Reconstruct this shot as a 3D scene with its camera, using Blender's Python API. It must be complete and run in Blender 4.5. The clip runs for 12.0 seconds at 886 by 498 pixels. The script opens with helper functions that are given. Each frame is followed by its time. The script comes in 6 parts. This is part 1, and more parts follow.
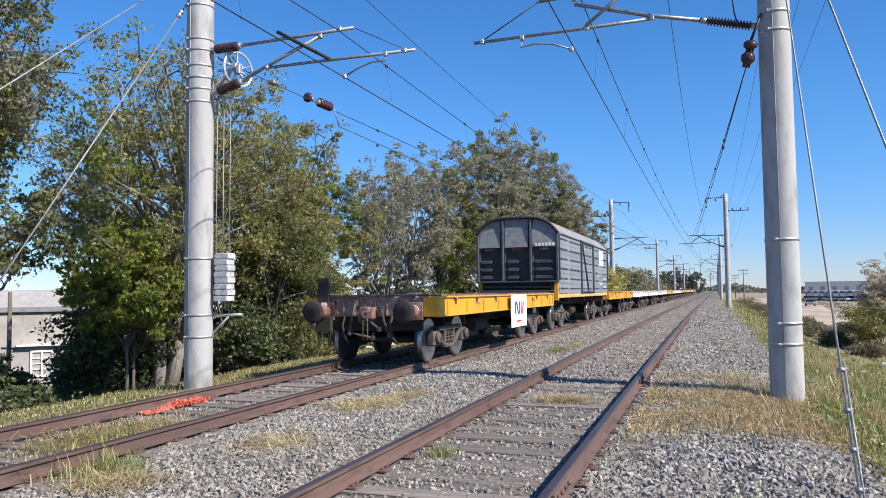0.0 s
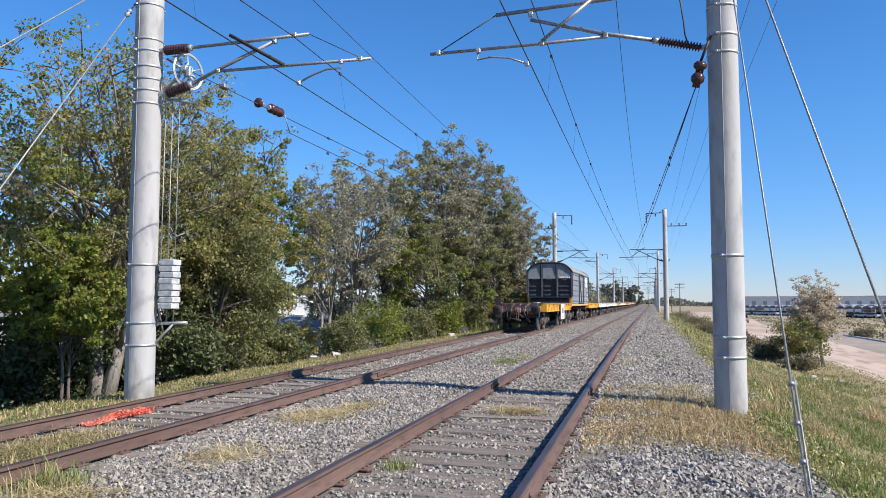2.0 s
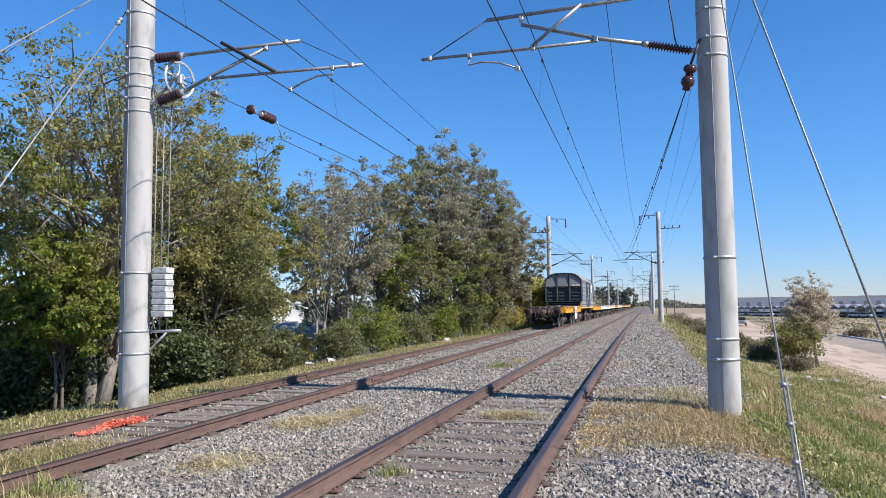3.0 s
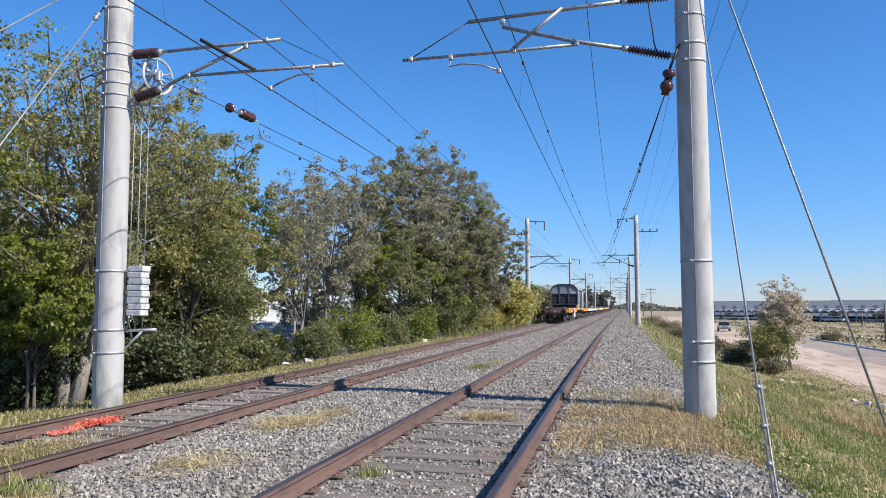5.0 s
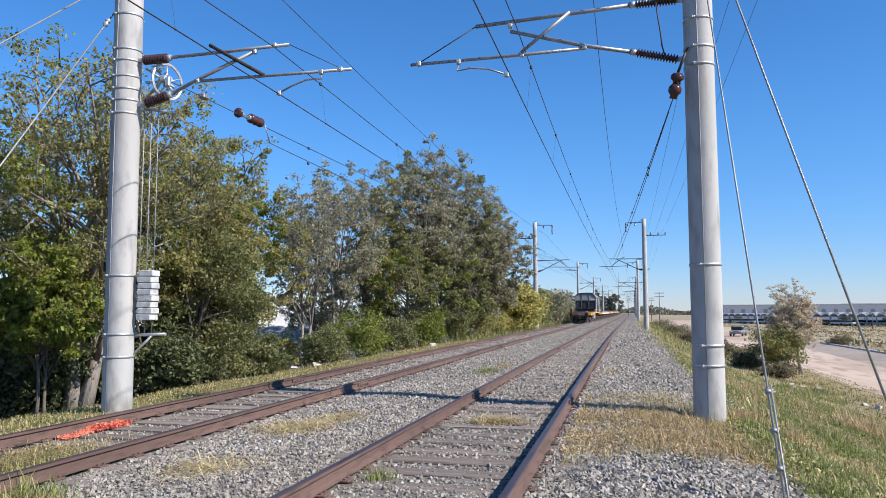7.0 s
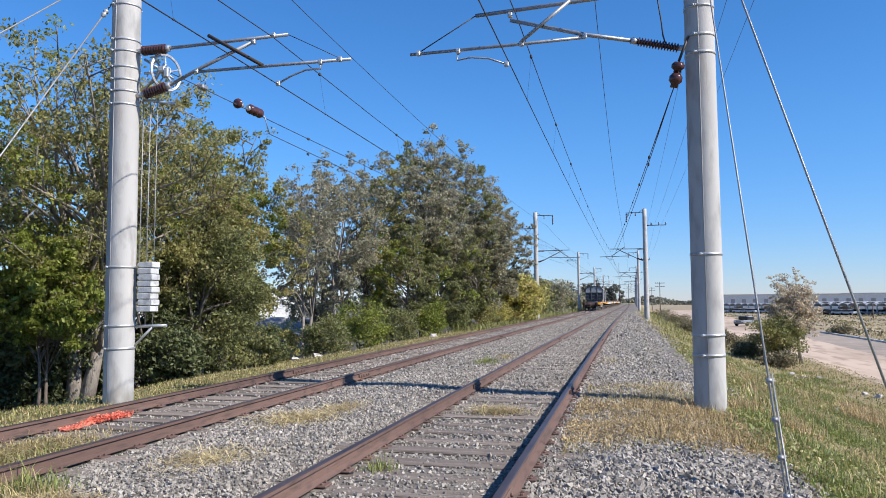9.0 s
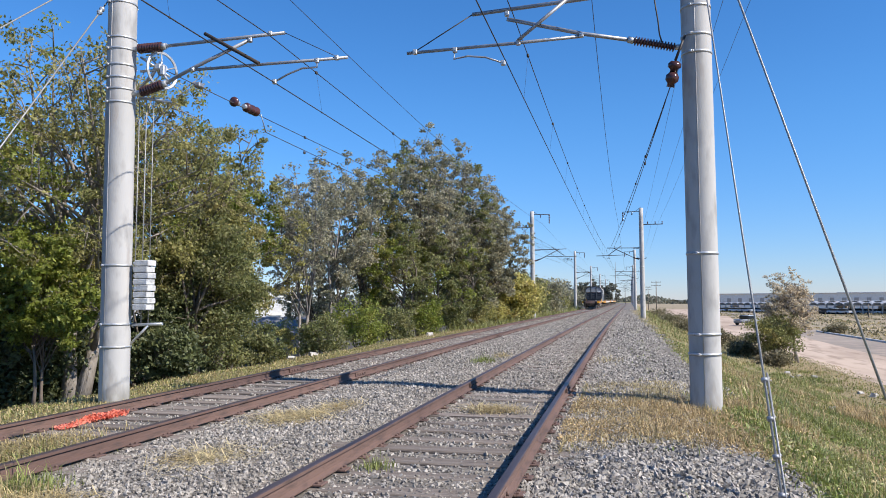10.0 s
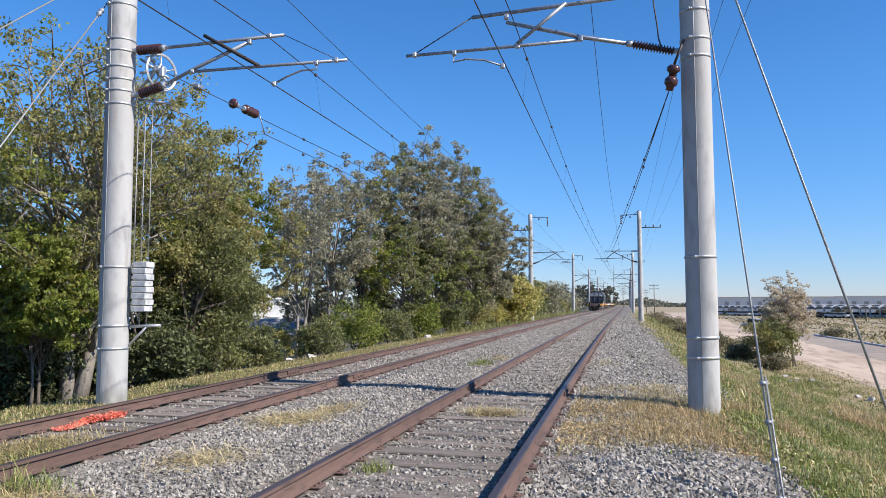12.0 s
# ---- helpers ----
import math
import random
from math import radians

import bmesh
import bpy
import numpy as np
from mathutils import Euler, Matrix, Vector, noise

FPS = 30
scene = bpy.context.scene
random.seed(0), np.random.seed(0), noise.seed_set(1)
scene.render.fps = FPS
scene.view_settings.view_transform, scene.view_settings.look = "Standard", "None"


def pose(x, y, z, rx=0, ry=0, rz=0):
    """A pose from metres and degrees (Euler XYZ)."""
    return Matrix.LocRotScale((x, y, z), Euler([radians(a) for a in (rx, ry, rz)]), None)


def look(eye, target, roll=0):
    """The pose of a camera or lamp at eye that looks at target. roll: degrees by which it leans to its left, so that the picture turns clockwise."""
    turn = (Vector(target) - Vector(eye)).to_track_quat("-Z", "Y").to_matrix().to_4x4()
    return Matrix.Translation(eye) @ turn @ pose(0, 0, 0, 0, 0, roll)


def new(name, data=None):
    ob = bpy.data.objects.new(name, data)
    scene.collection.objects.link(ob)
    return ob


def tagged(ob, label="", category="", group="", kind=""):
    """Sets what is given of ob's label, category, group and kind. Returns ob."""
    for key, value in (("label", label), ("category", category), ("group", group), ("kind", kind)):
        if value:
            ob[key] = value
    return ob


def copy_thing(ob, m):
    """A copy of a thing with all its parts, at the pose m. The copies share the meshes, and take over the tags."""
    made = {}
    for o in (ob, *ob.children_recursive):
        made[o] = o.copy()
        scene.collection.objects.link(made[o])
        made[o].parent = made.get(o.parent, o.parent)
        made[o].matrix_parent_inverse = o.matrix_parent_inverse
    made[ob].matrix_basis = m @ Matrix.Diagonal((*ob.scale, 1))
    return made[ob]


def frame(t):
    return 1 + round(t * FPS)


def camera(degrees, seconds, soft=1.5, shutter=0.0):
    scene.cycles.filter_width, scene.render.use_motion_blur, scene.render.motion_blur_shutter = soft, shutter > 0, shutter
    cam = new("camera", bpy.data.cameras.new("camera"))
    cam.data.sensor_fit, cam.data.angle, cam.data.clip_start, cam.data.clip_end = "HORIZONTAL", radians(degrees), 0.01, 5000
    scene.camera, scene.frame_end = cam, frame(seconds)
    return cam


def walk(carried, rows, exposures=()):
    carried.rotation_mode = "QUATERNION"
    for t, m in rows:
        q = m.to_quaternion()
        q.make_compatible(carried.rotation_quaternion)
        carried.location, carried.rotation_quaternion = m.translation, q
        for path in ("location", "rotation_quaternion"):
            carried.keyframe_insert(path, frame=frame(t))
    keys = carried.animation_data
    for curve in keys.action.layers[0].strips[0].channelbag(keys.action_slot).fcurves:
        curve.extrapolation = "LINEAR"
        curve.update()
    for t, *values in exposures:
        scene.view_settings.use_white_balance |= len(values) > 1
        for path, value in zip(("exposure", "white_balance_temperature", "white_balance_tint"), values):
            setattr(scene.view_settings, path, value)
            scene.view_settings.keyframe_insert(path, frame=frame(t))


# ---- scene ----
cam = camera(60.0, 12.0, soft=0.9)
PATH = [
    (0.0, pose(1.118, 0.025, 1.422, 93.242, 0.678, 18.931)),
    (0.5, pose(1.043, 0.020, 1.428, 93.711, 0.178, 17.180)),
    (1.0, pose(0.986, 0.010, 1.438, 94.044, 0.482, 16.862)),
    (1.5, pose(0.946, -0.014, 1.437, 94.125, 0.509, 15.767)),
    (2.0, pose(0.940, 0.005, 1.435, 93.958, -0.068, 14.617)),
    (2.5, pose(0.951, 0.002, 1.437, 94.092, 0.161, 15.057)),
    (3.0, pose(0.967, -0.002, 1.441, 94.297, 0.576, 14.259)),
    (3.5, pose(0.965, -0.008, 1.438, 94.453, 0.520, 13.666)),
    (5.5, pose(0.958, -0.003, 1.436, 94.316, 0.116, 12.544)),
    (6.0, pose(0.953, -0.009, 1.438, 94.073, 0.075, 13.072)),
    (6.5, pose(0.951, -0.016, 1.438, 94.332, 0.134, 13.072)),
    (7.0, pose(0.950, -0.016, 1.438, 94.680, 0.191, 13.213)),
    (9.0, pose(0.949, 0.005, 1.435, 93.987, 0.379, 13.267)),
    (9.5, pose(0.948, 0.007, 1.433, 93.972, 0.297, 13.156)),
    (10.0, pose(0.952, 0.008, 1.435, 93.895, 0.311, 13.012)),
    (10.5, pose(0.950, 0.004, 1.434, 94.093, 0.268, 13.008)),
    (11.0, pose(0.950, 0.008, 1.435, 93.957, 0.297, 13.128)),
    (11.5, pose(0.946, 0.005, 1.435, 94.079, 0.148, 12.936)),
    (12.0, pose(0.945, 0.000, 1.438, 94.073, 0.120, 12.862)),
]
walk(cam, PATH, [(0.0, 0.55), (12.0, 0.55)])

# ---- light: clear autumn day, the sun stands over the plain beside the tracks ----
SUN_DIR = Vector((0.93, -0.25, 0.80)).normalized()
world = bpy.data.worlds.new("sky")
scene.world = world
world.use_nodes = True
wn = world.node_tree.nodes
sky = wn.new("ShaderNodeTexSky")
sky.sky_type = "NISHITA"
sky.sun_disc = False
sky.sun_elevation = math.asin(SUN_DIR.z)
sky.sun_rotation = math.atan2(SUN_DIR.x, SUN_DIR.y)
sky.air_density, sky.dust_density, sky.ozone_density = 1.0, 0.0, 10.0
wn["Background"].inputs["Strength"].default_value = 0.119
deep = wn.new("ShaderNodeHueSaturation")
deep.inputs["Saturation"].default_value = 1.12
tint = wn.new("ShaderNodeMix")
tint.data_type, tint.blend_type = "RGBA", "MULTIPLY"
tint.inputs[0].default_value = 1.0
tint.inputs[7].default_value = (1.03, 1.0, 1.0, 1.0)
world.node_tree.links.new(sky.outputs[0], tint.inputs[6])
world.node_tree.links.new(tint.outputs[2], deep.inputs["Color"])
# thicker, greyer air low over the plain
where_up = wn.new("ShaderNodeTexCoord")
height = wn.new("ShaderNodeSeparateXYZ")
air = wn.new("ShaderNodeMapRange")
air.interpolation_type = "SMOOTHSTEP"
air.inputs["From Min"].default_value, air.inputs["From Max"].default_value = -0.05, 0.26
low_air = wn.new("ShaderNodeMix")
low_air.data_type = "RGBA"
low_air.inputs[6].default_value, low_air.inputs[7].default_value = (0.70, 0.71, 0.86, 1), (1, 1, 1, 1)
thick = wn.new("ShaderNodeMix")
thick.data_type, thick.blend_type = "RGBA", "MULTIPLY"
thick.inputs[0].default_value = 1.0
world.node_tree.links.new(where_up.outputs["Generated"], height.inputs[0])
world.node_tree.links.new(height.outputs["Z"], air.inputs["Value"])
world.node_tree.links.new(air.outputs[0], low_air.inputs[0])
world.node_tree.links.new(deep.outputs[0], thick.inputs[6])
world.node_tree.links.new(low_air.outputs[2], thick.inputs[7])
world.node_tree.links.new(thick.outputs[2], wn["Background"].inputs["Color"])
sun_data = bpy.data.lights.new("sun", "SUN")
sun_data.energy, sun_data.angle, sun_data.color = 4.9, radians(0.5), (1.0, 0.93, 0.84)
sun = new("sun", sun_data)
sun.matrix_world = look(SUN_DIR * 100, (0, 0, 0))


# ---- materials ----
def surface(name, colours, rough=0.7, metal=0.0, grain=6.0, wear=1.2, bump=0.25, fine=60.0, island=0.0, obj=0.0, stretch=(1, 1, 1), where="Object", thin=0.0, spots=None):
    """Two scales of noise between three colours, relief, and optional spread per island or per object."""
    m = bpy.data.materials.new(name)
    m.use_nodes = True
    n, l = m.node_tree.nodes, m.node_tree.links
    p = n["Principled BSDF"]
    tc = n.new("ShaderNodeTexCoord")
    mp = n.new("ShaderNodeMapping")
    mp.inputs["Scale"].default_value = stretch
    if where == "World":
        geo = n.new("ShaderNodeNewGeometry")
        l.new(geo.outputs["Position"], mp.inputs["Vector"])
    else:
        l.new(tc.outputs[where], mp.inputs["Vector"])

    def tex(scale, detail=4.0):
        t = n.new("ShaderNodeTexNoise")
        t.inputs["Scale"].default_value, t.inputs["Detail"].default_value = scale, detail
        l.new(mp.outputs[0], t.inputs["Vector"])
        return t

    def ramp(src, lo, hi):
        r = n.new("ShaderNodeMapRange")
        r.inputs["From Min"].default_value, r.inputs["From Max"].default_value = lo, hi
        l.new(src, r.inputs["Value"])
        return r.outputs[0]

    def mix(fac, a, b):
        x = n.new("ShaderNodeMix")
        x.data_type = "RGBA"
        l.new(fac, x.inputs["Factor"])
        for v, k in ((a, "A"), (b, "B")):
            sock = [s for s in x.inputs if s.name == k and s.type == "RGBA"][0]
            if isinstance(v, tuple):
                sock.default_value = (*v, 1)
            else:
                l.new(v, sock)
        return [s for s in x.outputs if s.type == "RGBA"][0]

    c1, c2, c3 = colours
    big, small = tex(wear), tex(grain)
    col = mix(ramp(big.outputs["Fac"], 0.38, 0.62), c1, c2)
    col = mix(ramp(small.outputs["Fac"], 0.5, 0.72), col, c3)
    if spots:
        sp = tex(spots[1], 6.0)
        col = mix(ramp(sp.outputs["Fac"], spots[2], spots[2] + 0.06), col, spots[0])
    for amount, src in ((island, "geo"), (obj, "obj")):
        if amount:
            g = n.new("ShaderNodeNewGeometry" if src == "geo" else "ShaderNodeObjectInfo")
            r = ramp(g.outputs["Random Per Island" if src == "geo" else "Random"], 0, 1)
            h = n.new("ShaderNodeHueSaturation")
            mr = n.new("ShaderNodeMapRange")
            mr.inputs["To Min"].default_value, mr.inputs["To Max"].default_value = 1 - amount, 1 + amount
            l.new(r, mr.inputs["Value"])
            l.new(mr.outputs[0], h.inputs["Value"])
            l.new(col, h.inputs["Color"])
            col = h.outputs[0]
    l.new(col, p.inputs["Base Color"])
    p.inputs["Roughness"].default_value, p.inputs["Metallic"].default_value = rough, metal
    if bump:
        b = n.new("ShaderNodeBump")
        b.inputs["Strength"].default_value, b.inputs["Distance"].default_value = bump, 0.02
        l.new(tex(fine, 6.0).outputs["Fac"], b.inputs["Height"])
        l.new(b.outputs[0], p.inputs["Normal"])
    if thin:
        tr = n.new("ShaderNodeBsdfTranslucent")
        l.new(col, tr.inputs["Color"])
        ms = n.new("ShaderNodeMixShader")
        ms.inputs[0].default_value = thin
        l.new(p.outputs[0], ms.inputs[1])
        l.new(tr.outputs[0], ms.inputs[2])
        l.new(ms.outputs[0], n["Material Output"].inputs["Surface"])
    return m


M = {}
M["stone"] = surface("ballast_stone", ((0.27, 0.246, 0.215), (0.33, 0.30, 0.263), (0.15, 0.136, 0.118)), 0.85, island=0.45, grain=9, wear=0.7)
# bed kept darker than the stones to put shade into their gaps
M["gravel_bed"] = surface("gravel_bed", ((0.145, 0.128, 0.11), (0.20, 0.178, 0.155), (0.075, 0.064, 0.055)), 0.95, grain=30, wear=0.5, bump=1.0, fine=28, where="World")
M["rail_side"] = surface("rusty_rail", ((0.122, 0.074, 0.060), (0.162, 0.10, 0.080), (0.078, 0.053, 0.045)), 0.8, 0.1, grain=14, wear=1.5, stretch=(1, 0.2, 1), where="World")
M["rail_top"] = surface("worn_rail_head", ((0.10, 0.072, 0.068), (0.13, 0.096, 0.09), (0.07, 0.053, 0.052)), 0.45, 0.6, grain=10, wear=1.0, bump=0.05, stretch=(1, 0.1, 1), where="World")
M["sleeper"] = surface("weathered_sleeper", ((0.185, 0.15, 0.125), (0.25, 0.21, 0.178), (0.10, 0.08, 0.066)), 0.9, grain=10, wear=2, obj=0.25, stretch=(0.35, 4, 4), bump=0.6, fine=18)
M["concrete"] = surface("spun_concrete", ((0.375, 0.37, 0.362), (0.46, 0.45, 0.437), (0.28, 0.275, 0.266)), 0.8, grain=5, wear=0.8, stretch=(1, 1, 0.35), bump=0.12, fine=45, spots=((0.34, 0.32, 0.30), 2.6, 0.60))
M["zinc"] = surface("galvanised_steel", ((0.46, 0.47, 0.48), (0.55, 0.56, 0.57), (0.36, 0.37, 0.38)), 0.45, 0.65, grain=22, wear=4, bump=0.05)
M["weight"] = surface("cast_weight", ((0.50, 0.50, 0.49), (0.58, 0.58, 0.57), (0.36, 0.35, 0.34)), 0.7, 0.1, grain=9, wear=3, bump=0.4, fine=30)
M["tube"] = surface("aged_galvanised_tube", ((0.30, 0.31, 0.33), (0.38, 0.39, 0.41), (0.22, 0.22, 0.24)), 0.5, 0.6, grain=22, wear=4, bump=0.05)
M["porcelain"] = surface("brown_porcelain", ((0.055, 0.024, 0.022), (0.075, 0.03, 0.028), (0.04, 0.02, 0.02)), 0.18, 0.0, bump=0.0)
M["wire"] = surface("dark_copper_wire", ((0.05, 0.045, 0.045), (0.07, 0.06, 0.055), (0.03, 0.03, 0.03)), 0.6, 0.5, bump=0)
M["guy"] = surface("steel_strand", ((0.30, 0.30, 0.295), (0.37, 0.37, 0.36), (0.20, 0.20, 0.20)), 0.45, 0.5, grain=60, stretch=(1, 1, 4), bump=0.3)
M["yellow"] = surface("yellow_wagon_paint", ((0.72, 0.36, 0.02), (0.66, 0.31, 0.02), (0.60, 0.30, 0.03)), 0.5, grain=5, wear=1.5, spots=((0.16, 0.07, 0.03), 3.2, 0.63), stretch=(1, 0.5, 1))
M["faded_yellow"] = surface("faded_yellow_paint", ((0.66, 0.42, 0.16), (0.58, 0.38, 0.17), (0.46, 0.28, 0.12)), 0.6, grain=5, wear=1.5, spots=((0.20, 0.11, 0.06), 3.2, 0.60), stretch=(1, 0.5, 1))
M["end_rust"] = surface("scuffed_rusty_beam", ((0.27, 0.155, 0.12), (0.40, 0.27, 0.21), (0.12, 0.062, 0.048)), 0.75, grain=9, wear=2.0, spots=((0.06, 0.045, 0.04), 6.0, 0.60))
# near black for the hood's shade on the end sheet; also dark trim
M["box_dark"] = surface("shaded_end_and_trim_paint", ((0.020, 0.022, 0.026), (0.030, 0.032, 0.037), (0.014, 0.015, 0.018)), 0.5, grain=5, wear=0.8, spots=((0.09, 0.08, 0.075), 2.5, 0.68))
M["white_paint"] = surface("dusty_white_paint", ((0.66, 0.65, 0.62), (0.74, 0.73, 0.70), (0.52, 0.49, 0.45)), 0.6, grain=6, wear=1.5, spots=((0.28, 0.20, 0.15), 3.0, 0.66))
M["rust"] = surface("rusty_plate", ((0.17, 0.075, 0.055), (0.25, 0.125, 0.095), (0.33, 0.2, 0.165)), 0.9, 0.1, grain=7, wear=1.8, spots=((0.50, 0.37, 0.33), 4.5, 0.56))
M["boards"] = surface("worn_deck_boards", ((0.12, 0.075, 0.055), (0.17, 0.11, 0.085), (0.07, 0.045, 0.035)), 0.9, grain=8, wear=2, obj=0.2, stretch=(0.4, 3, 3))
# underframe, bogies and wheels also darkened for the shade below the wagons
M["under"] = surface("sooty_shaded_underframe", ((0.035, 0.028, 0.025), (0.055, 0.042, 0.036), (0.025, 0.022, 0.02)), 0.85, 0.1, grain=9)
M["bogie"] = surface("dusty_shaded_bogie_steel", ((0.095, 0.08, 0.07), (0.14, 0.115, 0.1), (0.05, 0.042, 0.037)), 0.8, 0.2, grain=8)
M["wheel"] = surface("wheel_steel", ((0.035, 0.031, 0.029), (0.05, 0.045, 0.042), (0.025, 0.022, 0.02)), 0.7, 0.2, grain=10)
# one wagon grey split in two: darker for shaded ends, lighter for sunlit sides
M["box"] = surface("dark_and_shaded_grey_paint", ((0.05, 0.058, 0.072), (0.066, 0.075, 0.09), (0.04, 0.046, 0.056)), 0.55, grain=5, wear=0.8, spots=((0.14, 0.12, 0.11), 2.5, 0.66))
M["box_side"] = surface("sunlit_grey_slat_paint", ((0.2, 0.22, 0.235), (0.245, 0.26, 0.275), (0.15, 0.16, 0.17)), 0.6, grain=5, wear=0.8, obj=0.1, spots=((0.22, 0.20, 0.18), 2.5, 0.64))
M["roof_grey"] = surface("wagon_roof", ((0.24, 0.235, 0.225), (0.3, 0.285, 0.27), (0.17, 0.165, 0.16)), 0.7, grain=4)
M["white"] = surface("white_board", ((0.78, 0.77, 0.75), (0.82, 0.81, 0.79), (0.68, 0.66, 0.63)), 0.5, grain=8, bump=0.03)
M["tread"] = surface("polished_tread", ((0.45, 0.44, 0.43), (0.52, 0.51, 0.50), (0.35, 0.33, 0.32)), 0.3, 0.9, bump=0)
M["blue"] = surface("blue_mark", ((0.03, 0.06, 0.25),) * 3, 0.5, bump=0)
M["red"] = surface("red_mark", ((0.55, 0.04, 0.05),) * 3, 0.5, bump=0)
M["orange"] = surface("orange_netting", ((0.84, 0.25, 0.16), (0.88, 0.33, 0.24), (0.72, 0.17, 0.1)), 0.6, grain=20, island=0.2, thin=0.3)
M["bark"] = surface("bark", ((0.13, 0.105, 0.085), (0.18, 0.15, 0.12), (0.07, 0.055, 0.045)), 0.95, grain=7, wear=1.5, stretch=(3, 3, 0.6), bump=0.8, fine=14)
M["bark_grey"] = surface("grey_bark", ((0.24, 0.21, 0.18), (0.30, 0.27, 0.24), (0.14, 0.12, 0.10)), 0.95, grain=7, wear=1.5, stretch=(3, 3, 0.6), bump=0.8, fine=14)
LEAF = dict(rough=0.5, bump=0, grain=1.2, wear=0.35, island=0.5, where="World")
M["leaf_olive"] = surface("olive_leaves", ((0.285, 0.285, 0.105), (0.35, 0.325, 0.12), (0.40, 0.335, 0.15)), thin=0.58, **LEAF)
M["leaf_green"] = surface("bright_green_leaves", ((0.21, 0.25, 0.045), (0.25, 0.285, 0.055), (0.32, 0.29, 0.075)), thin=0.55, **LEAF)
# leaves of the shrubs under the trees, dark also for the shade there
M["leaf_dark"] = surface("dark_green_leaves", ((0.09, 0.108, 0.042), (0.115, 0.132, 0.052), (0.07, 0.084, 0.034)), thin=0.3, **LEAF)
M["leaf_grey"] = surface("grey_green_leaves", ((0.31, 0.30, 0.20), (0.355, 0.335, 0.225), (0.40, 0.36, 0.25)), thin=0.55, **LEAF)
M["leaf_mid"] = surface("mid_green_leaves", ((0.185, 0.20, 0.075), (0.225, 0.235, 0.085), (0.285, 0.26, 0.115)), thin=0.5, **LEAF)
M["leaf_yellow"] = surface("yellowing_leaves", ((0.46, 0.41, 0.12), (0.40, 0.38, 0.13), (0.52, 0.41, 0.15)), thin=0.5, **LEAF)
M["leaf_scrub"] = surface("dry_scrub_leaves", ((0.17, 0.155, 0.075), (0.21, 0.175, 0.1), (0.13, 0.125, 0.06)), thin=0.3, **LEAF)
M["leaf_pale"] = surface("pale_dry_leaves", ((0.56, 0.48, 0.35), (0.5, 0.43, 0.3), (0.62, 0.54, 0.42)), thin=0.5, **LEAF)
M["grass_green"] = surface("verge_grass", ((0.19, 0.212, 0.058), (0.25, 0.248, 0.085), (0.37, 0.32, 0.15)), thin=0.3, **LEAF)
M["grass_brown"] = surface("brown_dry_grass", ((0.46, 0.34, 0.175), (0.54, 0.41, 0.22), (0.37, 0.26, 0.13)), thin=0.35, **LEAF)
M["grass_dry"] = surface("dry_grass", ((0.425, 0.338, 0.163), (0.525, 0.425, 0.225), (0.325, 0.25, 0.112)), thin=0.3, **LEAF)
M["straw"] = surface("cut_straw", ((0.50, 0.40, 0.20), (0.58, 0.48, 0.27), (0.40, 0.31, 0.15)), thin=0.2, **LEAF)
M["weed"] = surface("low_weeds", ((0.19, 0.235, 0.058), (0.24, 0.265, 0.075), (0.33, 0.30, 0.11)), thin=0.3, **LEAF)
M["plaster"] = surface("house_plaster", ((0.36, 0.335, 0.31), (0.42, 0.39, 0.36), (0.3, 0.275, 0.25)), 0.9, grain=4)
M["roof_sheet"] = surface("pale_roof", ((0.55, 0.54, 0.53), (0.62, 0.61, 0.60), (0.45, 0.43, 0.42)), 0.6, 0.2, grain=4)
M["dark_roof"] = surface("grey_roof", ((0.22, 0.21, 0.21), (0.27, 0.26, 0.25), (0.16, 0.15, 0.15)), 0.8, grain=4)
M["glass"] = surface("dark_glass", ((0.02, 0.025, 0.03),) * 3, 0.1, 0.0, bump=0)
M["dirt_road"] = surface("pale_dirt_road", ((0.40, 0.30, 0.225), (0.53, 0.41, 0.315), (0.30, 0.22, 0.16)), 0.95, grain=0.9, wear=0.2, bump=0.4, fine=6, where="World", stretch=(1.5, 0.3, 1))
# leaf green greyed and lightened for the haze of distance
M["hazed_leaf"] = surface("haze_tinted_leaves", ((0.13, 0.135, 0.10), (0.17, 0.17, 0.125), (0.11, 0.115, 0.085)), thin=0.3, **LEAF)
M["old_asphalt"] = surface("old_asphalt", ((0.24, 0.20, 0.165), (0.31, 0.255, 0.205), (0.38, 0.30, 0.235)), 0.95, grain=0.8, wear=0.15, bump=0.2, fine=10, where="World")
M["car"] = surface("parked_car_paint", ((0.30, 0.32, 0.35), (0.33, 0.35, 0.38), (0.28, 0.30, 0.33)), 0.3, 0.2, obj=0.9, bump=0)
M["car_blue"] = surface("blue_car_paint", ((0.03, 0.05, 0.14), (0.035, 0.055, 0.15), (0.03, 0.045, 0.12)), 0.3, 0.3, bump=0)
M["tyre"] = surface("tyre_rubber", ((0.02, 0.02, 0.02),) * 3, 0.8, bump=0)
M["timber_pole"] = surface("grey_timber_pole", ((0.14, 0.12, 0.10), (0.18, 0.155, 0.13), (0.09, 0.075, 0.065)), 0.9, grain=7, stretch=(2, 2, 0.3))
M["rag"] = surface("sun_bleached_rubbish", ((0.46, 0.43, 0.40), (0.55, 0.52, 0.48), (0.36, 0.29, 0.25)), 0.8, grain=9)


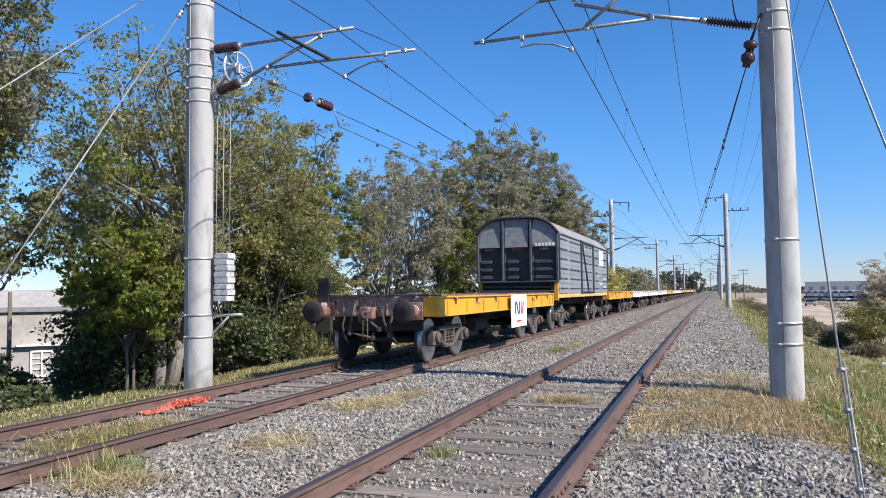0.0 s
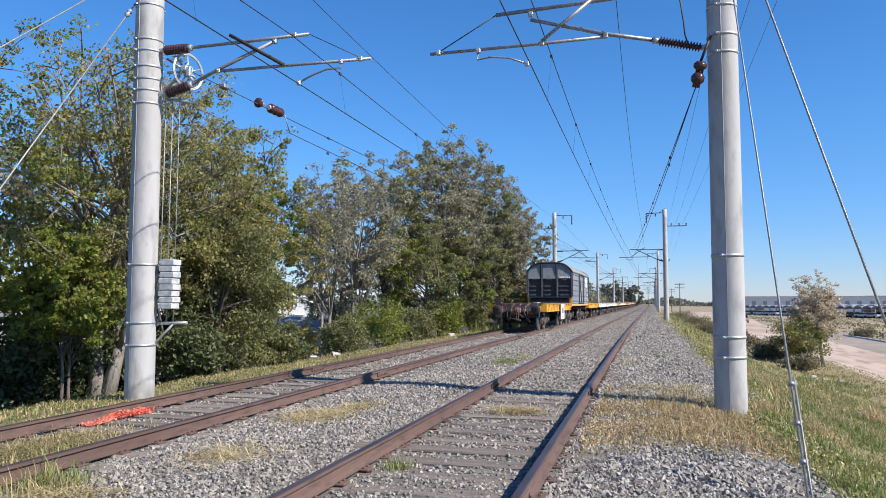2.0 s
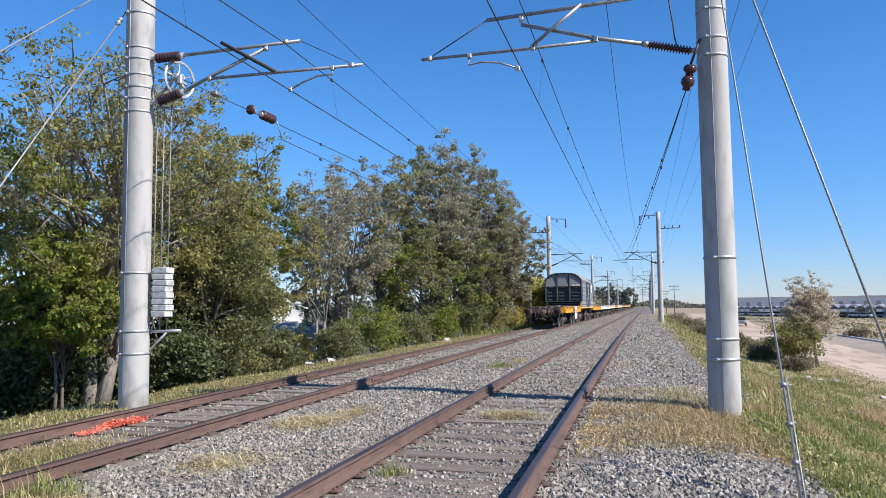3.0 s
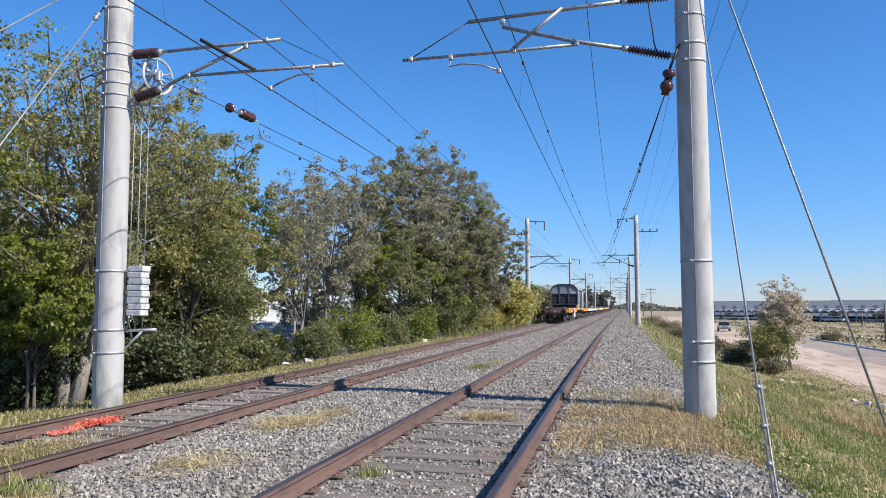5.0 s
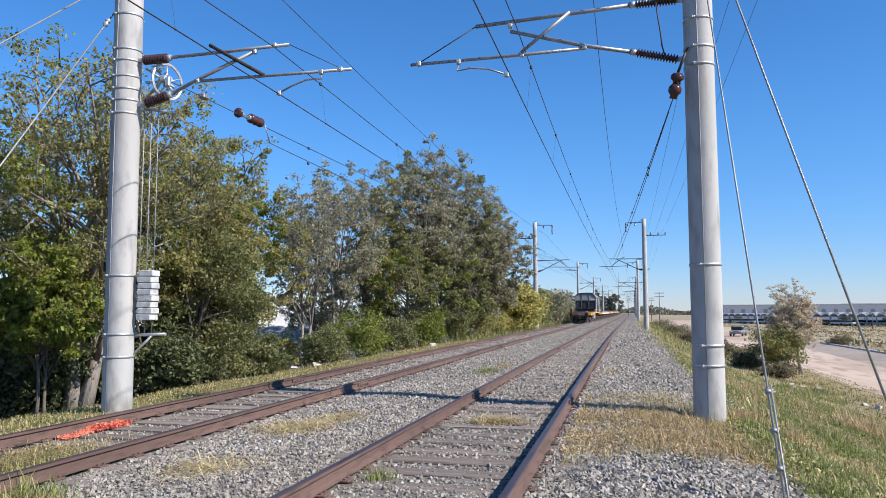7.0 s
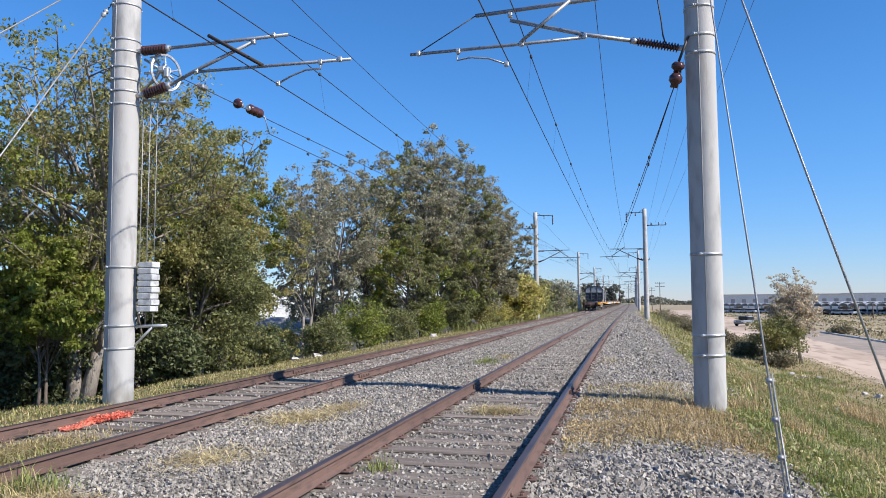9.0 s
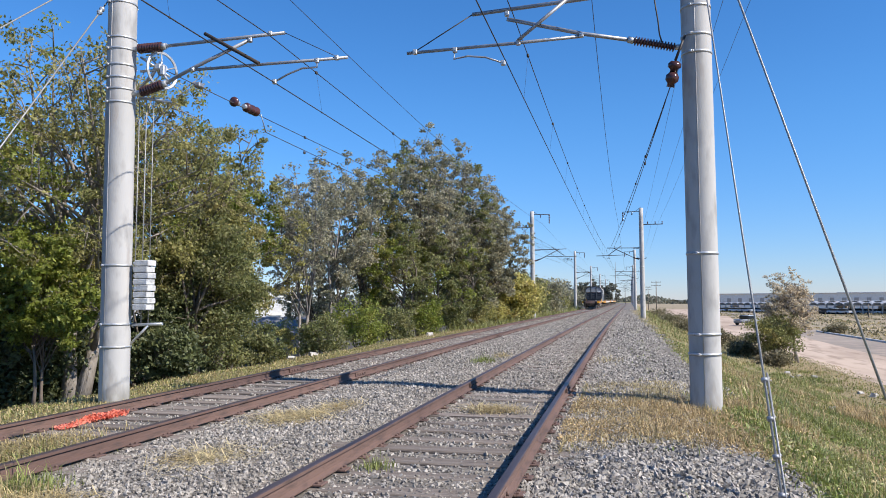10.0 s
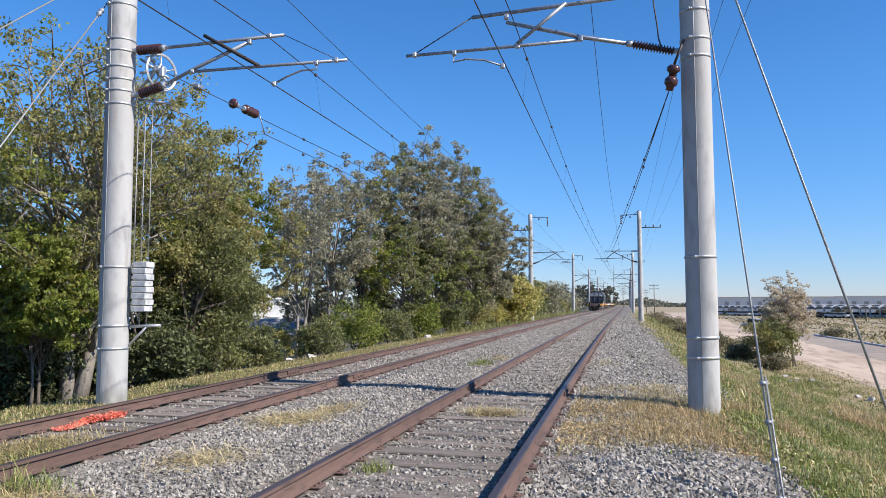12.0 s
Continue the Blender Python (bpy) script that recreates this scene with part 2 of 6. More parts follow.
def ground_material():
    """Grass, dry grass and bare earth in uneven patches over the embankment and the plain."""
    m = surface("ground_cover", ((0.27, 0.215, 0.13), (0.36, 0.285, 0.19), (0.20, 0.17, 0.09)), 0.95, grain=0.9, wear=0.22, bump=0.9, fine=9, where="World")
    n, l = m.node_tree.nodes, m.node_tree.links
    p = n["Principled BSDF"]
    old = p.inputs["Base Color"].links[0].from_socket
    geo = n.new("ShaderNodeNewGeometry")
    sep = n.new("ShaderNodeSeparateXYZ")
    l.new(geo.outputs["Position"], sep.inputs[0])
    wob = n.new("ShaderNodeTexNoise")
    wob.inputs["Scale"].default_value, wob.inputs["Detail"].default_value = 0.35, 6.0
    l.new(geo.outputs["Position"], wob.inputs["Vector"])

    def band(sock, at, width, wobble):
        a = n.new("ShaderNodeMath")
        a.operation = "MULTIPLY_ADD"
        l.new(wob.outputs["Fac"], a.inputs[0])
        a.inputs[1].default_value = wobble
        l.new(sock, a.inputs[2])
        r = n.new("ShaderNodeMapRange")
        r.inputs["From Min"].default_value, r.inputs["From Max"].default_value = at - width + wobble / 2, at + width + wobble / 2
        l.new(a.outputs[0], r.inputs["Value"])
        return r.outputs[0]

    def mix(fac, a, b):
        x = n.new("ShaderNodeMix")
        x.data_type = "RGBA"
        l.new(fac, x.inputs["Factor"])
        for v, k in ((a, "A"), (b, "B")):
            sock = [s for s in x.inputs if s.name == k and s.type == "RGBA"][0]
            if isinstance(v, tuple):
                sock.default_value = (*v, 1)
            else:
                l.new(v, sock)
        return [s for s in x.outputs if s.type == "RGBA"][0]

    detail = n.new("ShaderNodeTexNoise")
    detail.inputs["Scale"].default_value, detail.inputs["Detail"].default_value = 2.5, 8.0
    l.new(geo.outputs["Position"], detail.inputs["Vector"])
    green = mix(detail.outputs["Fac"], (0.10, 0.10, 0.032), (0.27, 0.225, 0.10))
    slope_c = mix(band(sep.outputs["X"], 8.5, 2.0, 5.0), green, mix(detail.outputs["Fac"], (0.24, 0.18, 0.09), (0.34, 0.26, 0.15)))
    plain = mix(band(sep.outputs["X"], 12.0, 1.0, 3.0), slope_c, old)
    # darker ground left of about x = -10
    dark_ground = mix(detail.outputs["Fac"], (0.05, 0.042, 0.03), (0.10, 0.085, 0.055))
    left = mix(band(sep.outputs["X"], -10.2, 0.6, 1.5), dark_ground, green)
    out = mix(band(sep.outputs["X"], -3.0, 0.5, 0.0), left, plain)
    l.new(out, p.inputs["Base Color"])
    return m


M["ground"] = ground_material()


# ---- small builders ----
class Geo:
    """Collects vertices and faces of one mesh."""

    def __init__(self):
        self.v, self.f, self.m, self.smooth = [], [], [], []

    def add(self, verts, faces, mat=0, smooth=False):
        k = len(self.v)
        self.v += [tuple(v) for v in verts]
        self.f += [tuple(i + k for i in f) for f in faces]
        self.m += [mat] * len(faces)
        self.smooth += [smooth] * len(faces)
        return self

    def box(self, c, s, b=0.0, m=None, mat=0):
        h = [x / 2 for x in s]
        b = min(b, *(x * 0.45 for x in h)) if b else 0
        m = m or Matrix()
        if not b:
            vs = [Vector((c[0] + i * h[0], c[1] + j * h[1], c[2] + k * h[2])) for i in (-1, 1) for j in (-1, 1) for k in (-1, 1)]
            fs = [(0, 1, 3, 2), (4, 6, 7, 5), (0, 4, 5, 1), (2, 3, 7, 6), (0, 2, 6, 4), (1, 5, 7, 3)]
            return self.add([m @ v for v in vs], fs, mat)
        vs, idx = [], {}
        for i in (-1, 1):
            for j in (-1, 1):
                for k in (-1, 1):
                    for a in range(3):
                        d = [h[q] - (0 if q == a else b) for q in range(3)]
                        idx[i, j, k, a] = len(vs)
                        vs.append(m @ Vector((c[0] + i * d[0], c[1] + j * d[1], c[2] + k * d[2])))
        fs = []
        ring = ((-1, -1), (1, -1), (1, 1), (-1, 1))
        for a in range(3):
            for s_ in (-1, 1):
                q = []
                for u, w in ring:
                    t = [0, 0, 0]
                    t[a], t[(a + 1) % 3], t[(a + 2) % 3] = s_, u, w
                    q.append(idx[t[0], t[1], t[2], a])
                fs.append(tuple(q if s_ > 0 else q[::-1]))
            for u, w in ring:
                t0, t1 = [0, 0, 0], [0, 0, 0]
                t0[a], t1[a] = -1, 1
                for t in (t0, t1):
                    t[(a + 1) % 3], t[(a + 2) % 3] = u, w
                b1, b2 = (a + 1) % 3, (a + 2) % 3
                q = [idx[(*t0, b1)], idx[(*t1, b1)], idx[(*t1, b2)], idx[(*t0, b2)]]
                fs.append(tuple(q if u * w > 0 else q[::-1]))
        for i in (-1, 1):
            for j in (-1, 1):
                for k in (-1, 1):
                    q = [idx[i, j, k, a] for a in range(3)]
                    fs.append(tuple(q if i * j * k > 0 else q[::-1]))
        return self.add(vs, fs, mat)

    def tube(self, pts, r, seg=8, mat=0, caps=True):
        """A tube along points; r is one radius or one for each point."""
        pts = [Vector(p) for p in pts]
        rs = r if isinstance(r, (list, tuple)) else [r] * len(pts)
        vs, fs = [], []
        up = None
        for i, p in enumerate(pts):
            d = (pts[min(i + 1, len(pts) - 1)] - pts[max(i - 1, 0)]).normalized()
            if up is None:
                up = Vector((0, 0, 1)) if abs(d.z) < 0.9 else Vector((1, 0, 0))
            a = d.cross(up).normalized()
            b = a.cross(d).normalized()
            up = b
            for k in range(seg):
                t = 2 * math.pi * k / seg
                vs.append(p + (a * math.cos(t) + b * math.sin(t)) * rs[i])
        for i in range(len(pts) - 1):
            for k in range(seg):
                q = (k + 1) % seg
                fs.append((i * seg + k, i * seg + q, (i + 1) * seg + q, (i + 1) * seg + k))
        self.add(vs, fs, mat, True)
        if caps:
            n = len(self.v) - len(vs)
            self.f += [tuple(n + k for k in range(seg))[::-1], tuple(n + (len(pts) - 1) * seg + k for k in range(seg))]
            self.m += [mat] * 2
            self.smooth += [False] * 2
        return self

    def lathe(self, prof, p0, axis, seg=16, mat=0):
        """Rings of (distance along the axis, radius) from p0."""
        p0, d = Vector(p0), Vector(axis).normalized()
        return self.tube([p0 + d * t for t, _ in spread(prof)], [q for _, q in spread(prof)], seg, mat)

    def mesh(self, name, mats):
        me = bpy.data.meshes.new(name)
        me.from_pydata(self.v, [], self.f)
        for mt in mats if isinstance(mats, (list, tuple)) else [mats]:
            me.materials.append(mt)
        me.polygons.foreach_set("material_index", self.m)
        me.polygons.foreach_set("use_smooth", self.smooth)
        me.update()
        return me


def spread(prof):
    """Keeps the steps of a lathe profile a hair apart, so that each ring has a direction."""
    out, last = [], -1e9
    for t, q in prof:
        t = max(t, last + 1e-4)
        out.append((t, q))
        last = t
    return out


def part(name, geo, mats, parent, label="", m=None):
    ob = new(name, geo.mesh(name, mats) if isinstance(geo, Geo) else geo)
    ob.parent = parent
    if m is not None:
        ob.matrix_basis = m
    return tagged(ob, label)


def thing(name, label, category, group="", kind="", m=None):
    ob = new(name)
    ob.empty_display_size = 0.2
    if m is not None:
        ob.matrix_basis = m
    return tagged(ob, label, category, group, kind)


def solid(name, geo, mats, label, category, group="", kind=""):
    return tagged(new(name, geo.mesh(name, mats)), label, category, group, kind)


def array_mesh(name, verts, faces, mat, smooth=False):
    """A mesh straight from arrays; all faces have the same number of corners."""
    me = bpy.data.meshes.new(name)
    k = faces.shape[1]
    me.vertices.add(len(verts))
    me.vertices.foreach_set("co", np.ascontiguousarray(verts, dtype=np.float32).ravel())
    me.loops.add(faces.size)
    me.loops.foreach_set("vertex_index", np.ascontiguousarray(faces, dtype=np.int32).ravel())
    me.polygons.add(len(faces))
    me.polygons.foreach_set("loop_start", np.arange(0, faces.size, k, dtype=np.int32))
    me.polygons.foreach_set("loop_total", np.full(len(faces), k, dtype=np.int32))
    me.polygons.foreach_set("use_smooth", np.full(len(faces), smooth))
    me.materials.append(mat)
    me.update(calc_edges=True)
    return me


def bend(y):
    """How far the line has swung to the right at y."""
    return 0.011 * (y - 10) ** 2 / 100 if 10 < y < 60 else (0.011 * (y - 35) if y >= 60 else 0.0)


def heading(y):
    return 0.011 * min(max((y - 10) / 50, 0), 1)


RIGHT_TRACK, LEFT_TRACK, GAUGE = -0.873, -5.36, 1.746


def fall(u):
    """Height of the ground across the line, u metres beside the outer rail."""
    xs = [-400, -60, -24, -17, -12.5, -10.5, -9.0, -7.4, -6.8, 1.2, 2.0, 2.9, 4.2, 6.5, 9.0, 12, 400]
    zs = [-3.5, -3.3, -3.0, -2.4, -1.0, -0.62, -0.45, -0.34, -0.23, -0.22, -0.26, -0.36, -0.85, -1.75, -2.2, -2.3, -2.6]
    return float(np.interp(u, xs, zs))


def shoulder(y):
    """Where the crushed stone ends beside the outer rail."""
    return np.interp(y, [8, 10.5, 13.5, 16, 40, 80], [2.8, 2.05, 2.05, 2.9, 2.9, 2.6])


def lie(x, y):
    """Ground height with small unevenness."""
    u = x - bend(y)
    rough = 0 if -6.9 < u < 2.95 or 11 < u < 40 else min(1, 0.4 + abs(u + 3) / 25)
    return fall(u) + rough * (0.10 * noise.noise((x * 0.35, y * 0.35, 0)) + 0.05 * noise.noise((x * 1.3, y * 1.3, 4)))


# ---- ground ----
def build_ground():
    xs = sorted({round(v, 2) for v in [-2500, -1200, -600, -300, -150, -90, -60, -45, -35] + list(np.arange(-28, 30.1, 0.5)) + [34, 40, 50, 65, 90, 140, 250, 500, 1000, 2500]})
    ys = sorted({round(v, 2) for v in [-2500, -800, -300, -120, -60, -30, -15] + list(np.arange(-8, 60.1, 0.6)) + list(np.arange(62, 130, 3)) + [135, 150, 170, 200, 240, 300, 400, 600, 1000, 2000, 4500]})
    v = np.array([(x, y, lie(x, y)) for y in ys for x in xs])
    w = len(xs)
    f = np.array([(j * w + i, j * w + i + 1, (j + 1) * w + i + 1, (j + 1) * w + i) for j in range(len(ys) - 1) for i in range(w - 1)])
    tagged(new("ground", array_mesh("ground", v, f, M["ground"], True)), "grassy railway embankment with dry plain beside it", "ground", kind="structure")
    # gravel bed of both tracks
    us = [-7.2, -6.9, -6.2, -5.4, -4.4, -3.6, -2.8, -1.9, -0.9, 0.1, 0.9, 1.6]
    hs = [-0.32, -0.205, -0.19, -0.195, -0.19, -0.16, -0.15, -0.185, -0.19, -0.185, -0.17, -0.20]
    yy = list(np.arange(-10, 60, 1.0)) + list(np.arange(60, 420, 12.0)) + [450, 500]
    v = []
    for y in yy:
        e = float(shoulder(y))
        edge = [(e - 0.28, fall(e - 0.28) + 0.035), (e, fall(e) - 0.07)]
        v += [(u + bend(y) + 0.12 * noise.noise((u, y * 0.6, 2)), y, h + 0.02 * noise.noise((u * 1.5, y * 0.8, 7))) for u, h in list(zip(us, hs)) + edge]
    v = np.array(v)
    w = len(us) + 2
    f = np.array([(j * w + i, j * w + i + 1, (j + 1) * w + i + 1, (j + 1) * w + i) for j in range(len(yy) - 1) for i in range(w - 1)])
    tagged(new("ballast_bed", array_mesh("ballast_bed", v, f, M["gravel_bed"], True)), "grey crushed stone ballast under both tracks", "ballast", kind="structure")


build_ground()


def stones():
    """Loose crushed stones, dense beside the walker and coarser farther on."""
    rng = np.random.default_rng(3)
    sets = []
    for y0, y1, per, size in ((-6, 2.2, 220, 0.032), (2.2, 7, 1250, 0.0188), (7, 12, 900, 0.0208), (12, 18, 420, 0.0245), (18, 32, 240, 0.029), (32, 60, 85, 0.040), (60, 130, 16, 0.055)):
        n = int(9.9 * (y1 - y0) * per)
        u = rng.uniform(-7.0, 3.0, n)
        y = rng.uniform(y0, y1, n)
        keep = (rng.random(n) < np.interp(u, [-7.0, -6.7, -6.2, -4.5, -4.2, 0.3, 1.5], [0.2, 0.35, 0.6, 0.7, 1, 1, 0.95]))
        keep &= rng.random(n) < np.clip((shoulder(y) + np.where(y > 14, 0.25 * np.sin(y * 1.3) + 0.3 * np.sin(y * 0.37 + 1), 0.08 * np.sin(y * 3)) - u) / np.interp(y, [12, 16], [0.5, 1.1]) + 0.1, 0, 1)
        in_track = ((u > -6.2) & (u < -4.5)) | ((u > -1.75) & (u < 0))
        keep &= ~(in_track & (rng.random(n) < np.interp(y, [11, 15], [0.52, 0.06])))
        for c in (0, -GAUGE, LEFT_TRACK + GAUGE / 2, LEFT_TRACK - GAUGE / 2):
            keep &= np.abs(u - c) > 0.085
        u, y = u[keep], y[keep]
        z = np.interp(u, [-7, -6.7, -5.4, -4.4, -3.6, -2.8, -1.9, -0.9, 0.1, 0.9, 1.6, 2.0, 2.9], [-0.24, -0.19, -0.195, -0.185, -0.155, -0.145, -0.18, -0.185, -0.18, -0.165, -0.195, -0.235, -0.335])
        z = z + np.where(in_track[keep], np.interp(y, [12, 16], [0.0, 0.014]), 0)
        sets.append((u + 0.011 * np.clip(y - 10, 0, 50) ** 2 / 100 + 0.011 * np.clip(y - 60, 0, None), y, z + rng.uniform(-0.005, 0.012, len(u)), rng.gamma(6, size / 6, len(u)).clip(size * 0.5, size * 1.7) * np.where(u < 0, 0.86, 1.06)))
    x, y, z, s = (np.concatenate(a) for a in zip(*sets))
    n = len(x)
    octa = np.array([(1, 0, 0), (-1, 0, 0), (0, 1, 0), (0, -1, 0), (0, 0, 1), (0, 0, -1)], float)
    v = octa[None] * rng.uniform(0.55, 1.25, (n, 6, 1)) + rng.normal(0, 0.22, (n, 6, 3))
    q = rng.normal(size=(n, 4))
    q /= np.linalg.norm(q, axis=1)[:, None]
    a, b, c, d = q.T
    rot = np.stack([np.stack([1 - 2 * (c * c + d * d), 2 * (b * c - a * d), 2 * (b * d + a * c)], -1), np.stack([2 * (b * c + a * d), 1 - 2 * (b * b + d * d), 2 * (c * d - a * b)], -1), np.stack([2 * (b * d - a * c), 2 * (c * d + a * b), 1 - 2 * (b * b + c * c)], -1)], 1)
    v = np.einsum("nij,nkj->nki", rot, v) * s[:, None, None] + np.stack([x, y, z], -1)[:, None]
    f = np.array([(0, 2, 4), (2, 1, 4), (1, 3, 4), (3, 0, 4), (2, 0, 5), (1, 2, 5), (3, 1, 5), (0, 3, 5)])
    f = (f[None] + 6 * np.arange(n)[:, None, None]).reshape(-1, 3)
    tagged(new("ballast_stones", array_mesh("ballast_stones", v.reshape(-1, 3), f, M["stone"])), "loose grey crushed ballast stones between the rails", "stones", kind="stuff")


stones()


# ---- tracks ----
def rail_mesh(x, y0=-12.0, y1=430.0):
    prof = [(-0.065, -0.150), (0.065, -0.150), (0.065, -0.138), (0.012, -0.118), (0.009, -0.045), (0.034, -0.034), (0.036, -0.006), (0.027, 0.0), (-0.027, 0.0), (-0.036, -0.006), (-0.034, -0.034), (-0.009, -0.045), (-0.012, -0.118), (-0.065, -0.138)]
    ys = list(np.arange(y0, 60, 2.0)) + list(np.arange(60, y1, 10.0))
    g = Geo()
    k = len(prof)
    vs = [(x + bend(y) + a, y, b) for y in ys for a, b in prof]
    for j in range(k):
        fs = [(i * k + j, i * k + (j + 1) % k, (i + 1) * k + (j + 1) % k, (i + 1) * k + j) for i in range(len(ys) - 1)]
        g.f += [f[::-1] for f in fs]
        g.m += [1 if j in (6, 7, 8) else 0] * len(fs)
        g.smooth += [False] * len(fs)
    g.v = vs
    return g


def build_track(name, centre, sunk, joints, seed):
    rng = random.Random(seed)
    track = thing(name, "broad gauge track with rusty rails on weathered wooden sleepers", "railway track", kind="structure")
    for s in (-1, 1):
        part("rail", rail_mesh(centre + s * GAUGE / 2), [M["rail_side"], M["rail_top"]], track, "brown rusty steel rail with worn head")
    meshes = []
    for k in range(5):
        g = Geo()
        g.box((0, 0, -0.075), (2.72, 0.235 + 0.012 * k, 0.15), 0.012)
        for i in range(len(g.v)):
            a = Vector(g.v[i])
            g.v[i] = (a.x + rng.uniform(-0.02, 0.02), a.y + rng.uniform(-0.008, 0.008), a.z + rng.uniform(-0.006, 0.004))
        meshes.append(g.mesh("sleeper", M["sleeper"]))
    plate = Geo()
    plate.box((0, 0, 0.008), (0.30, 0.16, 0.018), 0.004)
    for dx in (-0.10, 0.10):
        plate.box((dx, 0.045, 0.022), (0.03, 0.026, 0.03), 0.006)
        plate.box((dx, -0.045, 0.022), (0.03, 0.026, 0.03), 0.006)
    plate_me = plate.mesh("tie_plate", M["rail_side"])
    y = -3.0
    while y < 100:
        x = centre + bend(y) + rng.uniform(-0.05, 0.05)
        part("sleeper", rng.choice(meshes), None, track, m=pose(x, y, -0.160 - sunk + rng.uniform(-0.012, 0.006), 0, 0, rng.uniform(-1.2, 1.2)))
        if y < 45:
            for s in (-1, 1):
                part("tie_plate", plate_me, None, track, m=pose(centre + s * GAUGE / 2 + bend(y), y, -0.158))
        y += rng.uniform(0.58, 0.66)
    for s, jy in joints:
        g = Geo()
        for side in (-1, 1):
            g.box((side * 0.03, 0, -0.08), (0.028, 0.62, 0.075), 0.006)
            for b in (-0.22, -0.08, 0.08, 0.22):
                g.lathe([(0, 0.0), (0, 0.017), (0.02, 0.017), (0.02, 0.0)], (side * 0.044, b, -0.08), (side, 0, 0), 6)
        part("fishplate", g, M["rail_side"], track, "bolted rusty fishplate at a rail joint", pose(centre + s * GAUGE / 2 + bend(jy), jy, 0))
    return track


build_track("track_right", RIGHT_TRACK, 0.0, ((-1, 14.0), (1, 13.5), (1, 5.9), (-1, 32.0), (1, 31.5)), 5)
build_track("track_left", LEFT_TRACK, 0.0, ((-1, 16.2), (1, 15.6), (1, 34.0)), 6)


# ---- train ----
def wheelset_mesh():
    """Two flanged wheels with lightening holes on one axle; its turning shows by the holes."""
    g = Geo()
    g.tube([(-0.98, 0, 0), (0.98, 0, 0)], 0.075, 10)
    for s in (-1, 1):
        x = s * 0.838
        g.lathe([(0, 0.30), (0, 0.495), (0.03, 0.495), (0.035, 0.455), (0.125, 0.45), (0.13, 0.38), (0.09, 0.36)], (x, 0, 0), (s, 0, 0), 28)
        g.lathe([(0, 0.0), (0, 0.15), (0.14, 0.15), (0.14, 0.0)], (x, 0, 0), (s, 0, 0), 14)
        g.lathe([(0.036, 0.456), (0.045, 0.4605), (0.12, 0.456), (0.132, 0.452), (0.132, 0.425)], (x, 0, 0), (s, 0, 0), 28, 1)
        for k in range(6):
            m = Matrix.Translation((x + s * 0.06, 0, 0)) @ pose(0, 0, 0, k * 60)
            g.box((0, 0, 0.255), (0.05, 0.13, 0.26), 0.01, m)
    return g.mesh("wheelset", [M["wheel"], M["tread"]])


WHEELSET = wheelset_mesh()


def bogie(wagon, y, seed=0):
    b = new("bogie")
    b.parent = wagon
    b.matrix_basis = pose(0, y, 0)
    for s in (-1, 1):
        g = Geo()
        x = s * 1.08
        g.box((x, 0, 0.66), (0.12, 1.5, 0.10), 0.02)
        g.box((x, 0, 0.28), (0.11, 0.62, 0.09), 0.02)
        for e in (-1, 1):
            g.box((x, e * 0.95, 0.47), (0.17, 0.34, 0.30), 0.03)
            g.tube([(x, e * 0.33, 0.28), (x, e * 0.86, 0.60)], 0.06, 6)
            g.lathe([(0, 0), (0, 0.12), (0.06, 0.12), (0.08, 0.09), (0.08, 0)], (x + s * 0.08, e * 0.95, 0.48), (s, 0, 0), 12)
            g.box((x, e * 0.30, 0.48), (0.10, 0.09, 0.36), 0.015)
        part("side_frame", g, M["bogie"], b, "dusty cast steel bogie side frame")
        sp = Geo()
        for e in (-0.12, 0.12):
            pts = [(x + 0.065 * math.cos(t * 0.9), e + 0.065 * math.sin(t * 0.9), 0.33 + 0.01 * t) for t in range(27)]
            sp.tube(pts, 0.016, 5)
        part("spring", sp, M["bogie"], b)
    g = Geo()
    g.box((0, 0, 0.66), (2.2, 0.36, 0.24), 0.03)
    for e in (-1, 1):
        g.box((0, e * 0.42, 0.40), (1.7, 0.10, 0.10), 0.02)
    part("bolster", g, M["under"], b)
    sets = []
    for e in (-1, 1):
        sets.append(part("wheelset", WHEELSET, None, b, "steel wheels on an axle", pose(0, e * 0.95, 0.45)))
    return sets


def buffer_part(wagon, x, y, s):
    g = Geo()
    g.box((x, y - s * 0.03, 1.06), (0.36, 0.06, 0.36), 0.01)
    g.lathe([(0, 0.11), (0.05, 0.13), (0.30, 0.12), (0.30, 0.085), (0.52, 0.085)], (x, y - s * 0.06, 1.06), (0, -s, 0), 16)
    b = part("buffer", g, M["rust"], wagon, "rusty buffer with round head")
    h = Geo()
    h.lathe([(0, 0.0), (0, 0.10), (0.02, 0.225), (0.045, 0.23), (0.07, 0.16), (0.08, 0.0)], (x, y - s * 0.56, 1.06), (0, -s, 0), 24)
    part("buffer_head", h, M["under"], b)


